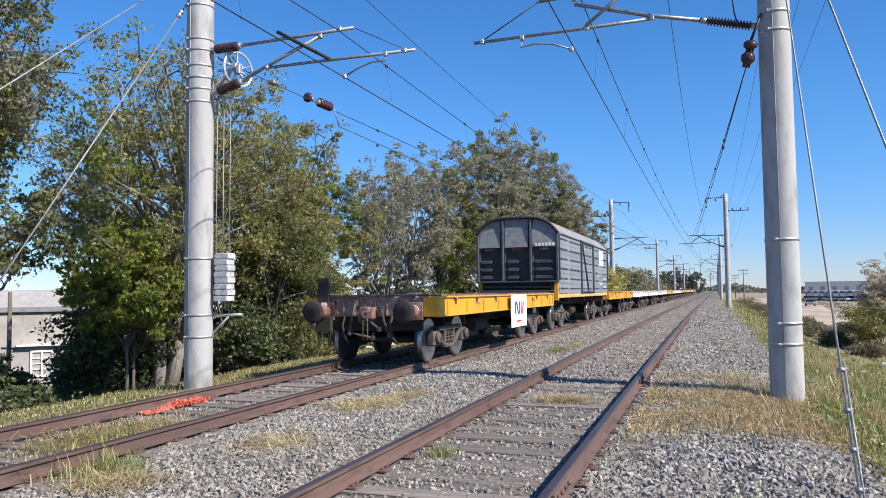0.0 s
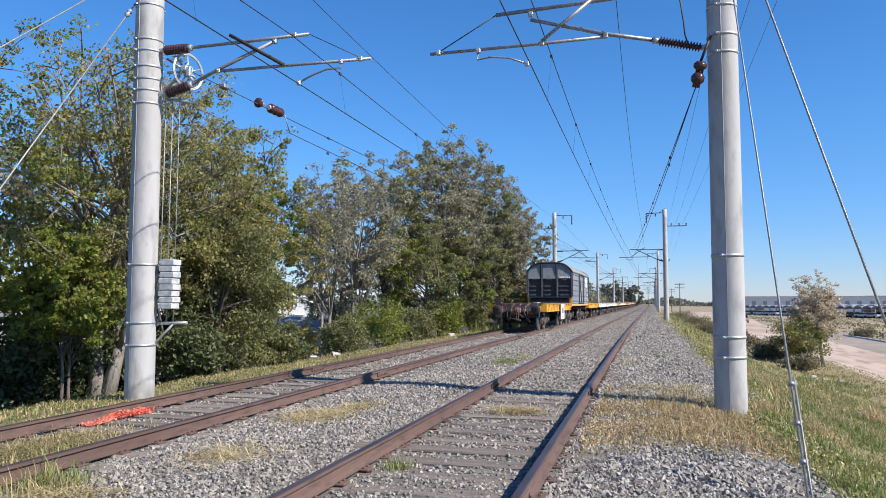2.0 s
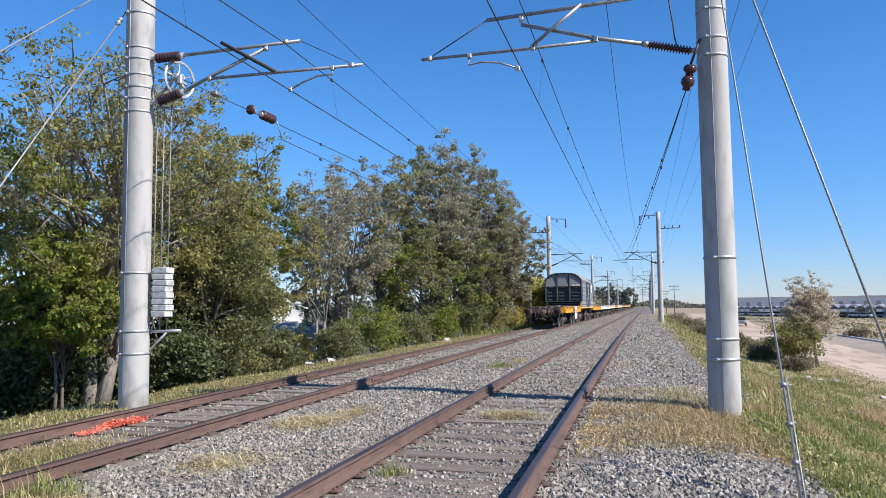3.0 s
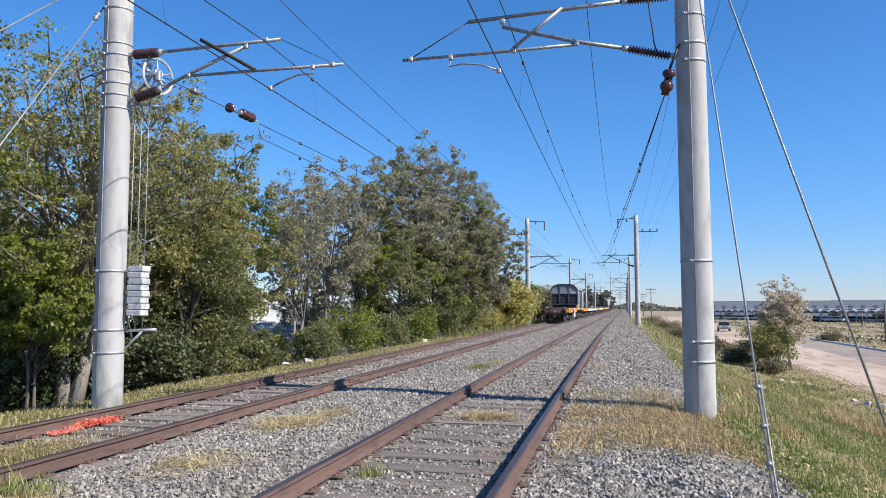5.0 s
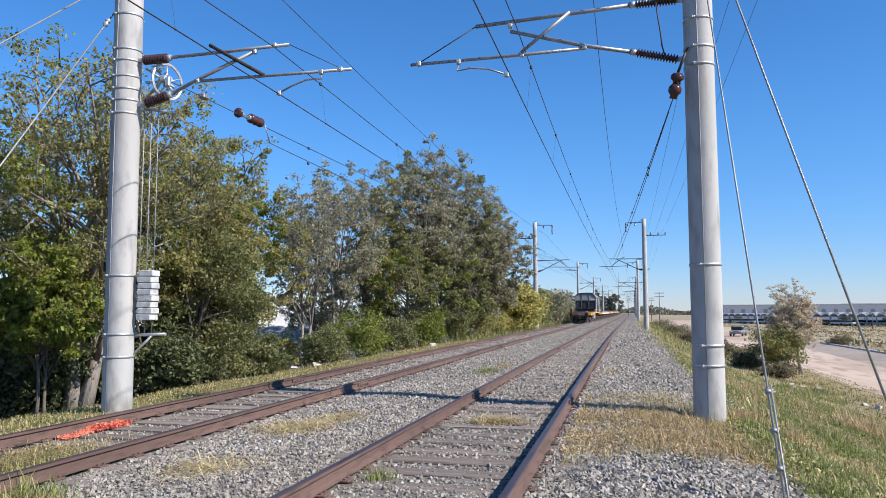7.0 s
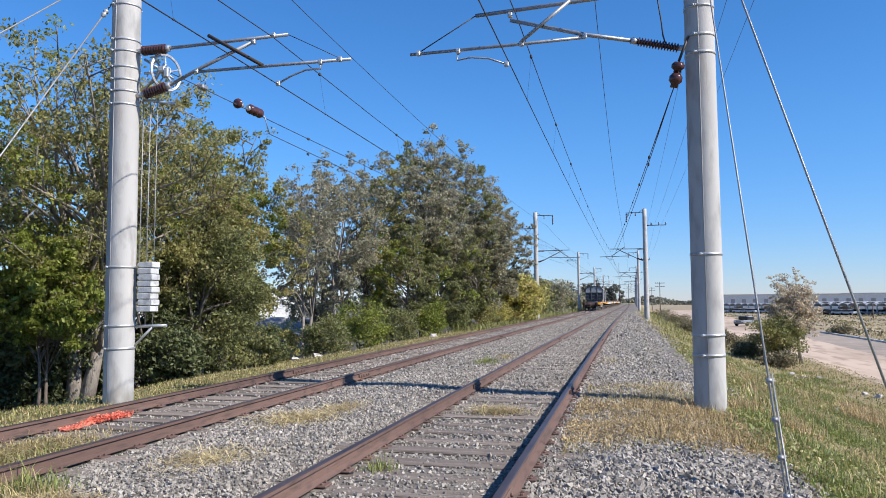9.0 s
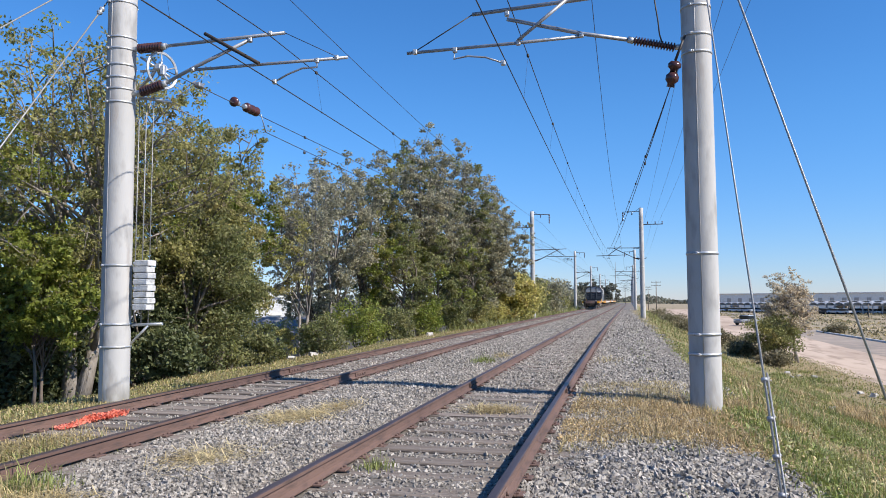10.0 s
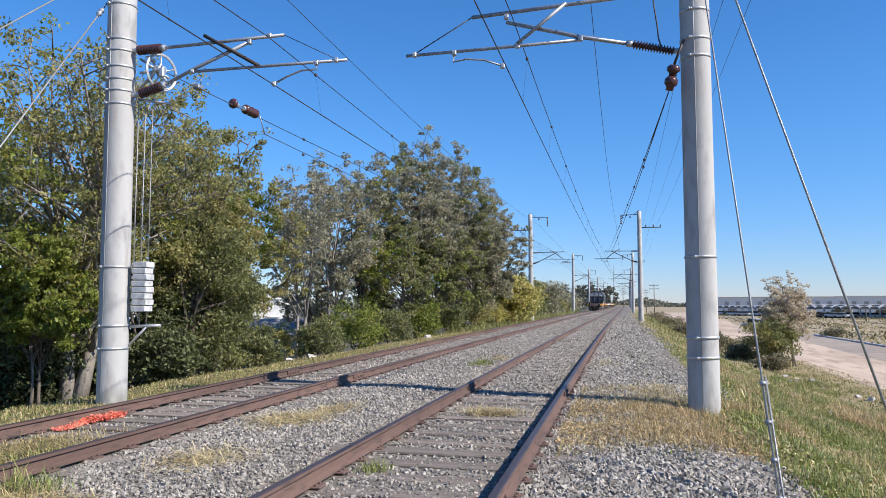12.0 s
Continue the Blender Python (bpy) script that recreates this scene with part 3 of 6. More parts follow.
def coupler(wagon, y, s):
    g = Geo()
    g.box((0, y - s * 0.10, 1.02), (0.30, 0.24, 0.24), 0.02)
    part("draw_box", g, M["rust"], wagon)
    g = Geo()
    g.tube([(0, y - s * 0.18, 1.03), (0, y - s * 0.36, 1.05), (0, y - s * 0.43, 0.98), (0, y - s * 0.38, 0.92), (0, y - s * 0.33, 0.97)], 0.035, 6)
    part("draw_hook", g, M["bogie"], wagon, "rusty draw hook")
    for k in range(4):
        z = 0.86 - k * 0.10
        g = Geo()
        g.tube([(-0.05, y - s * 0.26, z + 0.08), (-0.05, y - s * 0.26, z - 0.06), (0.05, y - s * 0.26, z - 0.06), (0.05, y - s * 0.26, z + 0.08)], 0.016, 5)
        part("chain_link", g, M["bogie"], wagon)
    for x in (-0.55, 0.5):
        g = Geo()
        g.tube([(x - 0.04, y - s * 0.02, 0.97), (x, y - s * 0.05, 0.93), (x, y - s * 0.16, 0.80), (x + 0.05, y - s * 0.18, 0.55), (x + 0.12, y - s * 0.12, 0.42)], 0.028, 6)
        part("brake_hose", g, M["under"], wagon)


def flat_wagon(label, paint, ends="rust", board=False, length=11.9, lamp=False):
    w = thing("flat_wagon", label, "wagon", "wagons of the goods train")
    hw = 1.46
    for s in (-1, 1):
        g = Geo()
        g.box((s * (hw - 0.05), length / 2, 1.14), (0.08, length, 0.40), 0.012)
        g.box((s * (hw - 0.03), length / 2, 1.33), (0.13, length, 0.035), 0.008)
        g.box((s * (hw - 0.03), length / 2, 0.95), (0.12, length, 0.03), 0.008)
        for k in range(9):
            g.box((s * (hw + 0.0), 0.6 + k * (length - 1.2) / 8, 1.12), (0.05, 0.05, 0.28), 0.008)
        part("side_sill", g, paint, w)
        for k in range(7):
            h = Geo()
            y = 1.1 + k * (length - 2.2) / 6
            h.box((s * (hw + 0.025), y, 1.30), (0.05, 0.10, 0.06), 0.012)
            h.box((s * (hw + 0.02), y, 1.23), (0.03, 0.03, 0.12), 0.008)
            part("stake_pocket", h, M["rust"], w)
    for e, y in ((1, 0.0), (-1, length)):
        g = Geo()
        g.box((0, y + e * 0.06, 1.15), (2 * hw - 0.02, 0.10, 0.40), 0.015)
        for k in range(12):
            x = -1.32 + k * 0.24
            g.box((x, y - e * 0.004, 1.15), (0.035, 0.03, 0.34), 0.008)
            for z in (1.02, 1.28):
                g.lathe([(0, 0.018), (0.015, 0.015), (0.018, 0)], (x + 0.11, y + e * 0.008, z), (0, -e, 0), 6)
        part("end_beam", g, M["end_rust"] if ends == "rust" else M[ends], w, "scuffed rusty end beam with rivets")
        for x in (-1.38, 1.38):
            c = Geo()
            c.box((x * 0.955, y - e * 0.010, 1.15), (0.32, 0.06, 0.41), 0.02)
            part("corner_plate", c, paint, w)
        for x in (-0.98, 0.98):
            buffer_part(w, x, y, e)
        coupler(w, y, e)
    rng = random.Random(int(length * 10))
    n = 34
    meshes = []
    for k in range(4):
        g = Geo()
        g.box((0, 0, 0), (2 * hw - 0.16, (length - 0.3) / n - 0.012, 0.06), 0.008)
        meshes.append(g.mesh("deck_board", M["boards"]))
    for k in range(n):
        part("deck_board", rng.choice(meshes), None, w, m=pose(rng.uniform(-0.015, 0.015), 0.15 + (k + 0.5) * (length - 0.3) / n, 1.345 + rng.uniform(-0.01, 0.012)))
    g = Geo()
    for x in (-0.45, 0.45):
        g.box((x, length / 2, 0.98), (0.12, length - 0.3, 0.34), 0.01)
    for k in range(6):
        g.box((0, 1 + k * (length - 2) / 5, 1.08), (2.7, 0.10, 0.22), 0.01)
    # deep sill and cross boxes added to fill the black shade under the deck
    g.box((0, length / 2, 0.80), (0.5, length - 4.5, 0.42), 0.02)
    for y in (0.35, 1.72, 3.2, length - 3.2, length - 1.72, length - 0.35):
        g.box((0, y, 0.80), (2.0, 0.16, 0.30), 0.02)
    g.box((0.2, length * 0.45, 0.62), (1.1, 0.7, 0.35), 0.05)
    g.tube([(0.75, 4.4, 0.6), (0.75, 5.6, 0.6)], 0.17, 14)
    part("underframe", g, M["under"], w)
    if board:
        g = Geo()
        g.box((hw + 0.095, 6.45, 0.90), (0.02, 1.8, 0.88), 0.06)
        b = part("notice_board", g, M["white"], w, "white board with a blue and red mark")
        for y, h, lean, mt in ((5.98, 0.34, 0, "blue"), (6.22, 0.40, 30, "blue"), (6.46, 0.34, 0, "blue"), (6.66, 0.34, 0, "red"), (6.86, 0.36, -32, "red")):
            g = Geo()
            g.box((hw + 0.108, 0, 0), (0.008, 0.10, h), 0.002, Matrix.Translation((0, y, 0.98)) @ pose(0, 0, 0, lean))
            part("mark", g, M[mt], b)
        g = Geo()
        g.box((hw + 0.108, 6.42, 0.62), (0.008, 0.5, 0.05), 0.002)
        part("lettering_bar", g, M["red"], b)
    if lamp:
        g = Geo()
        g.box((-1.0, -0.10, 1.34), (0.26, 0.05, 0.82), 0.03)
        g.box((-1.0, -0.10, 0.80), (0.36, 0.07, 0.34), 0.05)
        for x in (-1.12, -0.88):
            g.box((x, -0.08, 0.55), (0.06, 0.06, 0.40), 0.01)
        t = part("tail_board", g, M["under"], w, "dark tail board with a white plate")
        g = Geo()
        g.box((-0.98, -0.135, 1.12), (0.13, 0.015, 0.24), 0.005)
        part("plate", g, M["white"], t)
        for x0, z0, x1, z1 in ((-0.30, 1.22, -0.42, 0.62), (0.28, 1.10, 0.46, 0.58), (-0.10, 0.98, 0.24, 0.70), (-0.42, 0.64, 0.10, 0.52)):
            lv = Geo()
            lv.tube([(x0, -0.07, z0), (x0 * 0.6 + x1 * 0.4, -0.13, z0 * 0.55 + z1 * 0.45), (x1, -0.10, z1)], [0.03, 0.024, 0.03], 6)
            lv.box((x0, -0.05, z0), (0.10, 0.06, 0.12), 0.012)
            lv.box((x1, -0.10, z1), (0.08, 0.07, 0.10), 0.012)
            part("brake_lever", lv, M["bogie"], w, "dusty steel brake lever")
        for k in range(7):
            st = Geo()
            st.box((-1.2 + 0.4 * k + 0.05 * (k % 2), -0.03, 1.375), (0.20 + 0.06 * (k % 3), 0.09, 0.045), 0.01)
            part("stringer_end", st, M["boards"], w)
        for x in (-0.98, 0.98):
            h = Geo()
            h.tube([(x - 0.16, -0.03, 1.34), (x - 0.16, -0.05, 1.41), (x + 0.16, -0.05, 1.41), (x + 0.16, -0.03, 1.34)], 0.014, 6)
            part("grab_rail", h, M["white_paint"], w)
    sets = []
    for y in (1.72, length - 1.72):
        sets += bogie(w, y)
    return w, sets, length


def covered_wagon():
    w = thing("covered_wagon", "dark grey covered wagon with ribbed end and slatted sides", "wagon", "wagons of the goods train")
    length, hw, z0, eave, ridge = 13.4, 1.50, 1.34, 3.50, 4.09

    def roof_z(x, lift=0.0):
        return eave + lift + (ridge - eave) * (1 - (abs(x) / hw) ** 4)

    # underframe
    for s in (-1, 1):
        g = Geo()
        g.box((s * (hw - 0.06), length / 2, 1.25), (0.09, length, 0.15), 0.012)
        part("side_sill", g, M["faded_yellow"], w, "faded yellow side sill")
    g = Geo()
    for x in (-0.45, 0.45):
        g.box((x, length / 2, 1.0), (0.12, length - 0.2, 0.3), 0.01)
    for k in range(7):
        g.box((0, 0.8 + k * (length - 1.6) / 6, 1.12), (2.7, 0.1, 0.2), 0.01)
    g.tube([(0.8, 5.2, 0.62), (0.8, 6.4, 0.62)], 0.2, 14)
    g.box((-0.5, 7.4, 0.62), (0.9, 0.8, 0.4), 0.05)
    part("underframe", g, M["under"], w)
    # ends: sheet, three ribs of pressed steel, upper panels leaning out
    for e, y in ((1, 0.0), (-1, length)):
        g = Geo()
        n = 16
        xs = [-hw + 2 * hw * k / n for k in range(n + 1)]
        vs = [(x, y + d, z) for d in (0.0, e * 0.07) for x in xs for z in (z0 + 0.42, roof_z(x) - 0.02)]
        fs = []
        for k in range(n):
            a = 2 * k
            fs += [(a, a + 2, a + 3, a + 1), (a + 2 * (n + 1), a + 1 + 2 * (n + 1), a + 3 + 2 * (n + 1), a + 2 + 2 * (n + 1))]
        g.add(vs, fs)
        # shade below the hood is put in as a near-black sheet colour
        part("end_sheet", g, M["box_dark"], w)
        for x in (-hw + 0.03, -0.53, 0.50, hw - 0.03):
            g = Geo()
            top = roof_z(x) - 0.03
            g.box((x, y - e * 0.05, (z0 + 0.44 + top) / 2), (0.10, 0.17, top - z0 - 0.44), 0.035)
            g.box((x + 0.075, y - e * 0.02, (z0 + 0.44 + top) / 2), (0.05, 0.07, top - z0 - 0.5), 0.015)
            part("end_post", g, M["box"], w)
        for cx, ww in ((-1.015, 0.80), (-0.015, 0.86), (1.0, 0.84)):
            g = Geo()
            lo, hi = 3.02, min(roof_z(cx - ww / 2), roof_z(cx + ww / 2)) - 0.02
            k = 6
            vs = []
            for i in range(k + 1):
                x = cx - ww / 2 + ww * i / k
                vs += [(x, y - e * 0.12, lo), (x, y - e * 0.03, roof_z(x) - 0.05), (x, y, lo + 0.02)]
            fs = []
            for i in range(k):
                a = 3 * i
                fs += [(a, a + 3, a + 4, a + 1), (a, a + 2, a + 5, a + 3)]
            g.add(vs, fs)
            # near hood in the lighter side grey, far hood in the end grey
            part("upper_panel", g, M["box_side"] if e > 0 else M["box"], w, "lighter grey hood panel")
            b = Geo()
            b.box((cx, y - e * 0.03, 2.95), (0.36, 0.06, 0.07), 0.01)
            part("vent_bar", b, M["rust"], w)
            for z in (1.98, 2.26, 2.54):
                g = Geo()
                wide = 0.70 if cx > 0.5 else 0.42
                xc = cx + (0 if cx > 0.5 else -0.14)
                g.box((xc, y - e * 0.045, z - 0.04), (wide, 0.09, 0.10), 0.04)
                g.box((xc, y - e * 0.075, z - 0.085), (wide - 0.08, 0.05, 0.025), 0.01)
                part("pressed_rib", g, M["box"], w)
        g = Geo()
        g.box((0, y - e * 0.10, z0 + 0.43), (2 * hw + 0.02, 0.24, 0.06), 0.012)
        g.box((0, y - e * 0.02, z0 + 0.24), (2.5, 0.10, 0.08), 0.012)
        g.box((0, y - e * 0.06, z0 + 0.08), (2.7, 0.16, 0.10), 0.012)
        for x in (-1.25, 1.25):
            g.tube([(x, y - e * 0.05, z0 + 0.1), (x, y - e * 0.05, z0 + 0.42)], 0.03, 6)
        part("end_sill", g, M["box"], w)
        g = Geo()
        g.box((0, y + e * 0.06, z0 + 0.2), (2.6, 0.06, 0.5), 0.01)
        part("end_floor_beam", g, M["under"], w)
        for x in (-1.40, 1.40):
            g = Geo()
            g.box((x, y - e * 0.02, 1.42), (0.16, 0.10, 0.66), 0.015)
            part("corner_post", g, M["yellow"], w)
        for x in (-0.98, 0.98):
            buffer_part(w, x, y, e)
        coupler(w, y, e)
        if e > 0:
            for k in range(6):
                g = Geo()
                g.box((0.72 + k * 0.125, y - 0.14, 3.10), (0.085, 0.012, 0.11), 0.004)
                part("number_bar", g, M["white"], w)
    # sides: horizontal slats with gaps between panels, posts, sliding door
    rng = random.Random(8)
    for s in (-1, 1):
        n = 12
        h = (eave - z0) / n
        meshes = []
        for span in ((0.05, 4.9), (4.98, 8.3), (8.38, length - 0.05)):
            g = Geo()
            g.box((0, 0, 0), (0.05, span[1] - span[0], h - 0.005), 0.003)
            # sun on the side is put in as the lighter grey
            meshes.append(((span[0] + span[1]) / 2, g.mesh("side_slat", M["box_side"])))
        for k in range(n):
            for yc, me in meshes:
                part("side_slat", me, None, w, m=pose(s * (hw - 0.03 + rng.uniform(0, 0.004)), yc, z0 + (k + 0.5) * h))
        g = Geo()
        g.box((s * (hw - 0.075), length / 2, (z0 + eave) / 2), (0.03, length - 0.1, eave - z0), 0)
        part("inner_lining", g, M["box"], w)
        for k in range(13):
            y = 0.06 + k * (length - 0.12) / 12
            if 4.8 < y < 8.4:
                continue
            g = Geo()
            for j in range(0, n, 2):
                g.box((s * (hw - 0.004), y, z0 + (j + 0.95) * h), (0.03, 0.04, 0.08), 0.01)
            part("rivet_strap", g, M["box_side"], w)
        for yc in (0.62, 1.42, 2.75, 3.55, 4.35, 5.6, 6.6, 7.6, 9.0, 9.8, 12.0, 12.8):
            for j in range(1, n, 2):
                g = Geo()
                g.box((s * (hw + 0.006), yc, z0 + j * h), (0.03, 0.58, 0.055), 0.012)
                part("louvre_slot", g, M["box_dark"], w)
        d = Geo()
        for y in (4.94, 8.34):
            d.box((s * (hw + 0.03), y, (z0 + eave) / 2), (0.09, 0.11, eave - z0 + 0.06), 0.015)
        d.box((s * (hw + 0.04), 6.64, eave - 0.02), (0.09, 3.5, 0.08), 0.015)
        d.box((s * (hw + 0.03), 6.64, z0 + 0.05), (0.08, 3.4, 0.08), 0.015)
        m = Matrix.Translation((s * (hw + 0.03), 6.1, (z0 + eave) / 2)) @ pose(0, 0, 0, 38)
        d.box((0, 0, 0), (0.05, 0.09, 2.75), 0.01, m)
        part("door_frame", d, M["box"], w, "dark frame of the sliding door")
        g = Geo()
        g.box((s * (hw + 0.012), 11.2, 3.0), (0.012, 1.5, 0.75), 0.004)
        part("white_patch", g, M["white_paint"], w)
        for y, z, ww in ((10.0, 2.1, 0.5), (10.9, 1.75, 1.0), (12.3, 2.0, 0.5), (12.3, 1.6, 0.6)):
            g = Geo()
            g.box((s * (hw + 0.012), y, z), (0.010, ww, 0.07), 0.003)
            part("lettering_bar", g, M["white_paint"], w)
    # roof
    g = Geo()
    n = 20
    vs, fs = [], []
    for y in (-0.10, length + 0.10):
        for k in range(n + 1):
            x = (-1 + 2 * k / n) * (hw + 0.05)
            xx = max(-hw, min(hw, x))
            vs += [(x, y, roof_z(xx) + 0.02 - (0.03 if k in (0, n) else 0)), (x * 0.985, y, roof_z(xx) - 0.03)]
    r = 2 * (n + 1)
    for k in range(n):
        a = 2 * k
        fs += [(a, a + 2, r + a + 2, r + a), (a + 1, r + a + 1, r + a + 3, a + 3), (a, a + 1, a + 3, a + 2), (r + a, r + a + 2, r + a + 3, r + a + 1)]
    g.add(vs, fs)
    part("roof", g, M["roof_grey"], w, "grey curved sheet roof")
    for y in (-0.11, length + 0.11):
        g = Geo()
        g.tube([((-1 + 2 * i / 24) * (hw + 0.02), y, roof_z((-1 + 2 * i / 24) * hw) - 0.005) for i in range(25)], 0.05, 8)
        part("roof_rim", g, M["box_dark"], w)
    for k in range(11):
        y = 0.6 + k * (length - 1.2) / 10
        g = Geo()
        g.tube([((-1 + 2 * i / 12) * hw, y, roof_z((-1 + 2 * i / 12) * hw) + 0.02) for i in range(13)], 0.022, 5)
        part("roof_seam", g, M["roof_grey"], w)
    sets = []
    for y in (2.3, length - 2.3):
        sets += bogie(w, y)
    return w, sets, length


SPEED = 12.35
TRAIN = []


def build_train():
    first = flat_wagon("empty flat wagon with yellow sides, rusty ends and a white board", M["yellow"], board=True, lamp=True)
    box = covered_wagon()
    plain = flat_wagon("empty flat wagon with yellow sides and board deck", M["yellow"], length=12.2)
    pale = flat_wagon("empty flat wagon with dusty white sides", M["white_paint"], length=12.3)
    order = [first, box, plain, pale]
    for k in (1, 1, 0, 1, 1, 0, 0, 1, 0, 1, 0, 0):
        src = (plain, pale)[k]
        c = copy_thing(src[0], Matrix())
        order.append((c, [o for o in c.children_recursive if o.name.startswith("wheelset")], src[2]))
    y = 14.35
    for w, sets, length in order:
        TRAIN.append((w, sets, y))
        y += length + 0.95


build_train()


# ---- masts and overhead line ----
MAST_Y = 12.9


def insulator(g, p0, p1, r0, r1, n, mat=0, seg=14):
    """A ribbed insulator from p0 to p1."""
    p0, p1 = Vector(p0), Vector(p1)
    d = (p1 - p0).length
    prof = []
    for k in range(n):
        a, b = d * k / n, d * (k + 1) / n
        prof += [(a, r0), (a + (b - a) * 0.25, r1), (a + (b - a) * 0.55, r1), (a + (b - a) * 0.75, r0)]
    g.lathe([(0, r0)] + prof[1:] + [(d, r0)], p0, p1 - p0, seg, mat)


def band_geo(r, z):
    g = Geo()
    g.lathe([(0, r), (0, r + 0.010), (0.04, r + 0.010), (0.04, r)], (0, 0, z), (0, 0, 1), 24)
    for s in (-1, 1):
        m = pose(0, 0, z + 0.02, 0, 0, 65)
        g.box((s * (r + 0.022), 0, 0), (0.05, 0.045, 0.045), 0.008, m)
        g.tube([m @ Vector((s * (r + 0.03), -0.045, 0)), m @ Vector((s * (r + 0.03), 0.045, 0))], 0.010, 6)
    return g


def mast(x, y, base, height, r0, r1, label, bands, near=True, name="catenary_mast"):
    t = thing(name, label, "mast", "masts of the overhead line", m=pose(x, y, base))
    g = Geo()
    n = 12
    g.tube([(0, 0, -0.5 + (height + 0.5) * k / n) for k in range(n + 1)], [r0 + (r1 - r0) * k / n for k in range(n + 1)], 28 if near else 12)
    part("shaft", g, M["concrete"], t, "pale grey spun concrete shaft")
    if near:
        g = Geo()
        for ang in (260, 80):
            u = Vector((math.cos(radians(ang)), math.sin(radians(ang)), 0))
            g.tube([u * (r0 + 0.001), u * (r1 + 0.001) + Vector((0, 0, height))], 0.007, 5)
        part("mould_seam", g, M["concrete"], t)
    for z in bands:
        part("clamp_band", band_geo(r0 + (r1 - r0) * z / height, z), M["zinc"], t, "galvanised clamp band")
    return t


def tube_part(t, name, pts, r, mat="tube", label="", seg=10):
    g = Geo()
    g.tube(pts, r, seg)
    return part(name, g, M[mat], t, label)


def clamp(t, p, r=0.05):
    g = Geo()
    g.box(p, (r * 1.6, r * 1.5, r * 1.8), 0.012)
    g.tube([(p[0], p[1] - r * 1.2, p[2]), (p[0], p[1] + r * 1.2, p[2])], r * 0.3, 6)
    part("fitting", g, M["zinc"], t)


def left_mast():
    x0, base = -8.427, -0.42
    t = mast(x0, MAST_Y, base, 9.6, 0.275, 0.262, "pale concrete overhead line mast with counterweights beside the track", [z - base for z in (0.588, 1.014, 2.125, 5.265, 5.523, 5.748, 5.995, 6.309, 6.533, 7.228)])

    def q(x, z, dy=0.0):
        return Vector((x - x0, dy, z - base))

    # upper tube with insulator
    g = Geo()
    insulator(g, q(-8.057, 6.353), q(-7.541, 6.353), 0.055, 0.095, 9)
    part("insulator", g, M["porcelain"], t, "brown ribbed porcelain insulator")
    g = Geo()
    insulator(g, q(-7.990, 5.490), q(-7.519, 5.613), 0.055, 0.095, 9)
    part("insulator", g, M["porcelain"], t, "brown ribbed porcelain insulator")
    for a, b in (((-8.192, 6.353), (-8.023, 6.353)), ((-8.192, 5.456), (-7.967, 5.501))):
        tube_part(t, "bracket", [q(*a), q(*b)], 0.05, "zinc")
    for a, b in (((-7.563, 6.353), (-7.462, 6.359)), ((-7.541, 5.608), (-7.440, 5.636))):
        tube_part(t, "cap", [q(*a), q(*b)], 0.062, "zinc")
    tube_part(t, "top_tube", [q(-7.496, 6.359), q(-5.006, 6.410)], 0.032, label="grey galvanised top tube")
    tube_part(t, "strut_tube", [q(-7.462, 5.630), q(-6.890, 5.882), q(-5.724, 6.331)], 0.034, label="grey galvanised bracket tube")
    tube_part(t, "registration_tube", [q(-6.868, 5.849), q(-3.772, 5.849)], 0.028)
    tube_part(t, "brace", [q(-6.610, 6.511, -0.06), q(-5.488, 5.849, -0.06)], 0.036, "under", "dark diagonal brace bar")
    tube_part(t, "stay_wire", [q(-5.006, 6.410), q(-3.985, 5.882)], 0.007, "wire")
    tube_part(t, "steady_arm", [q(-4.366, 5.837), q(-4.366, 5.714), q(-4.658, 5.714), q(-4.939, 5.624), q(-5.197, 5.501)], 0.018)
    for p in ((-5.297, 6.421), (-6.879, 5.860), (-4.366, 5.837), (-3.985, 5.860), (-5.701, 6.331), (-5.197, 5.501)):
        clamp(t, q(*p))
    # balance pulley
    w = Geo()
    c = q(-7.70, 5.972, 0.25)
    for r in (0.36, 0.335):
        w.tube([c + Vector((r * math.cos(k * math.pi / 16) * 0.30, r * math.cos(k * math.pi / 16) * 0.95, r * math.sin(k * math.pi / 16))) for k in range(33)], 0.017, 6)
    for k in range(5):
        a = k * math.pi * 2 / 5 + 0.4
        w.tube([c, c + Vector((0.335 * math.cos(a) * 0.30, 0.335 * math.cos(a) * 0.95, 0.335 * math.sin(a)))], 0.014, 5)
    w.box(c + Vector((0.02, -0.1, 0.02)), (0.16, 0.22, 0.13), 0.03, None)
    w.box(c + Vector((0.12, -0.16, -0.06)), (0.10, 0.10, 0.20), 0.02, None)
    w.tube([c + Vector((-0.22, -0.12, 0.30)), c + Vector((0.02, -0.14, 0.0)), c + Vector((0.20, -0.14, -0.24))], 0.02, 6)
    w.tube([c + Vector((-0.20, -0.10, -0.22)), c + Vector((0.06, -0.16, 0.12))], 0.022, 6)
    w.tube([c - Vector((0.1, -0.12, 0)), c + Vector((0.1, -0.12, 0))], 0.08, 10)
    part("tension_wheel", w, M["zinc"], t, "galvanised tensioning wheel")
    for a, b in (((-8.079, 6.219), (-7.519, 5.826)), ((-8.079, 5.602), (-7.687, 6.129)), ((-8.079, 5.938), (-7.608, 5.972)), ((-8.079, 5.411), (-7.462, 5.321))):
        tube_part(t, "wheel_bracket", [q(*a, 0.1), q(*b, 0.22)], 0.026, "zinc", seg=6)
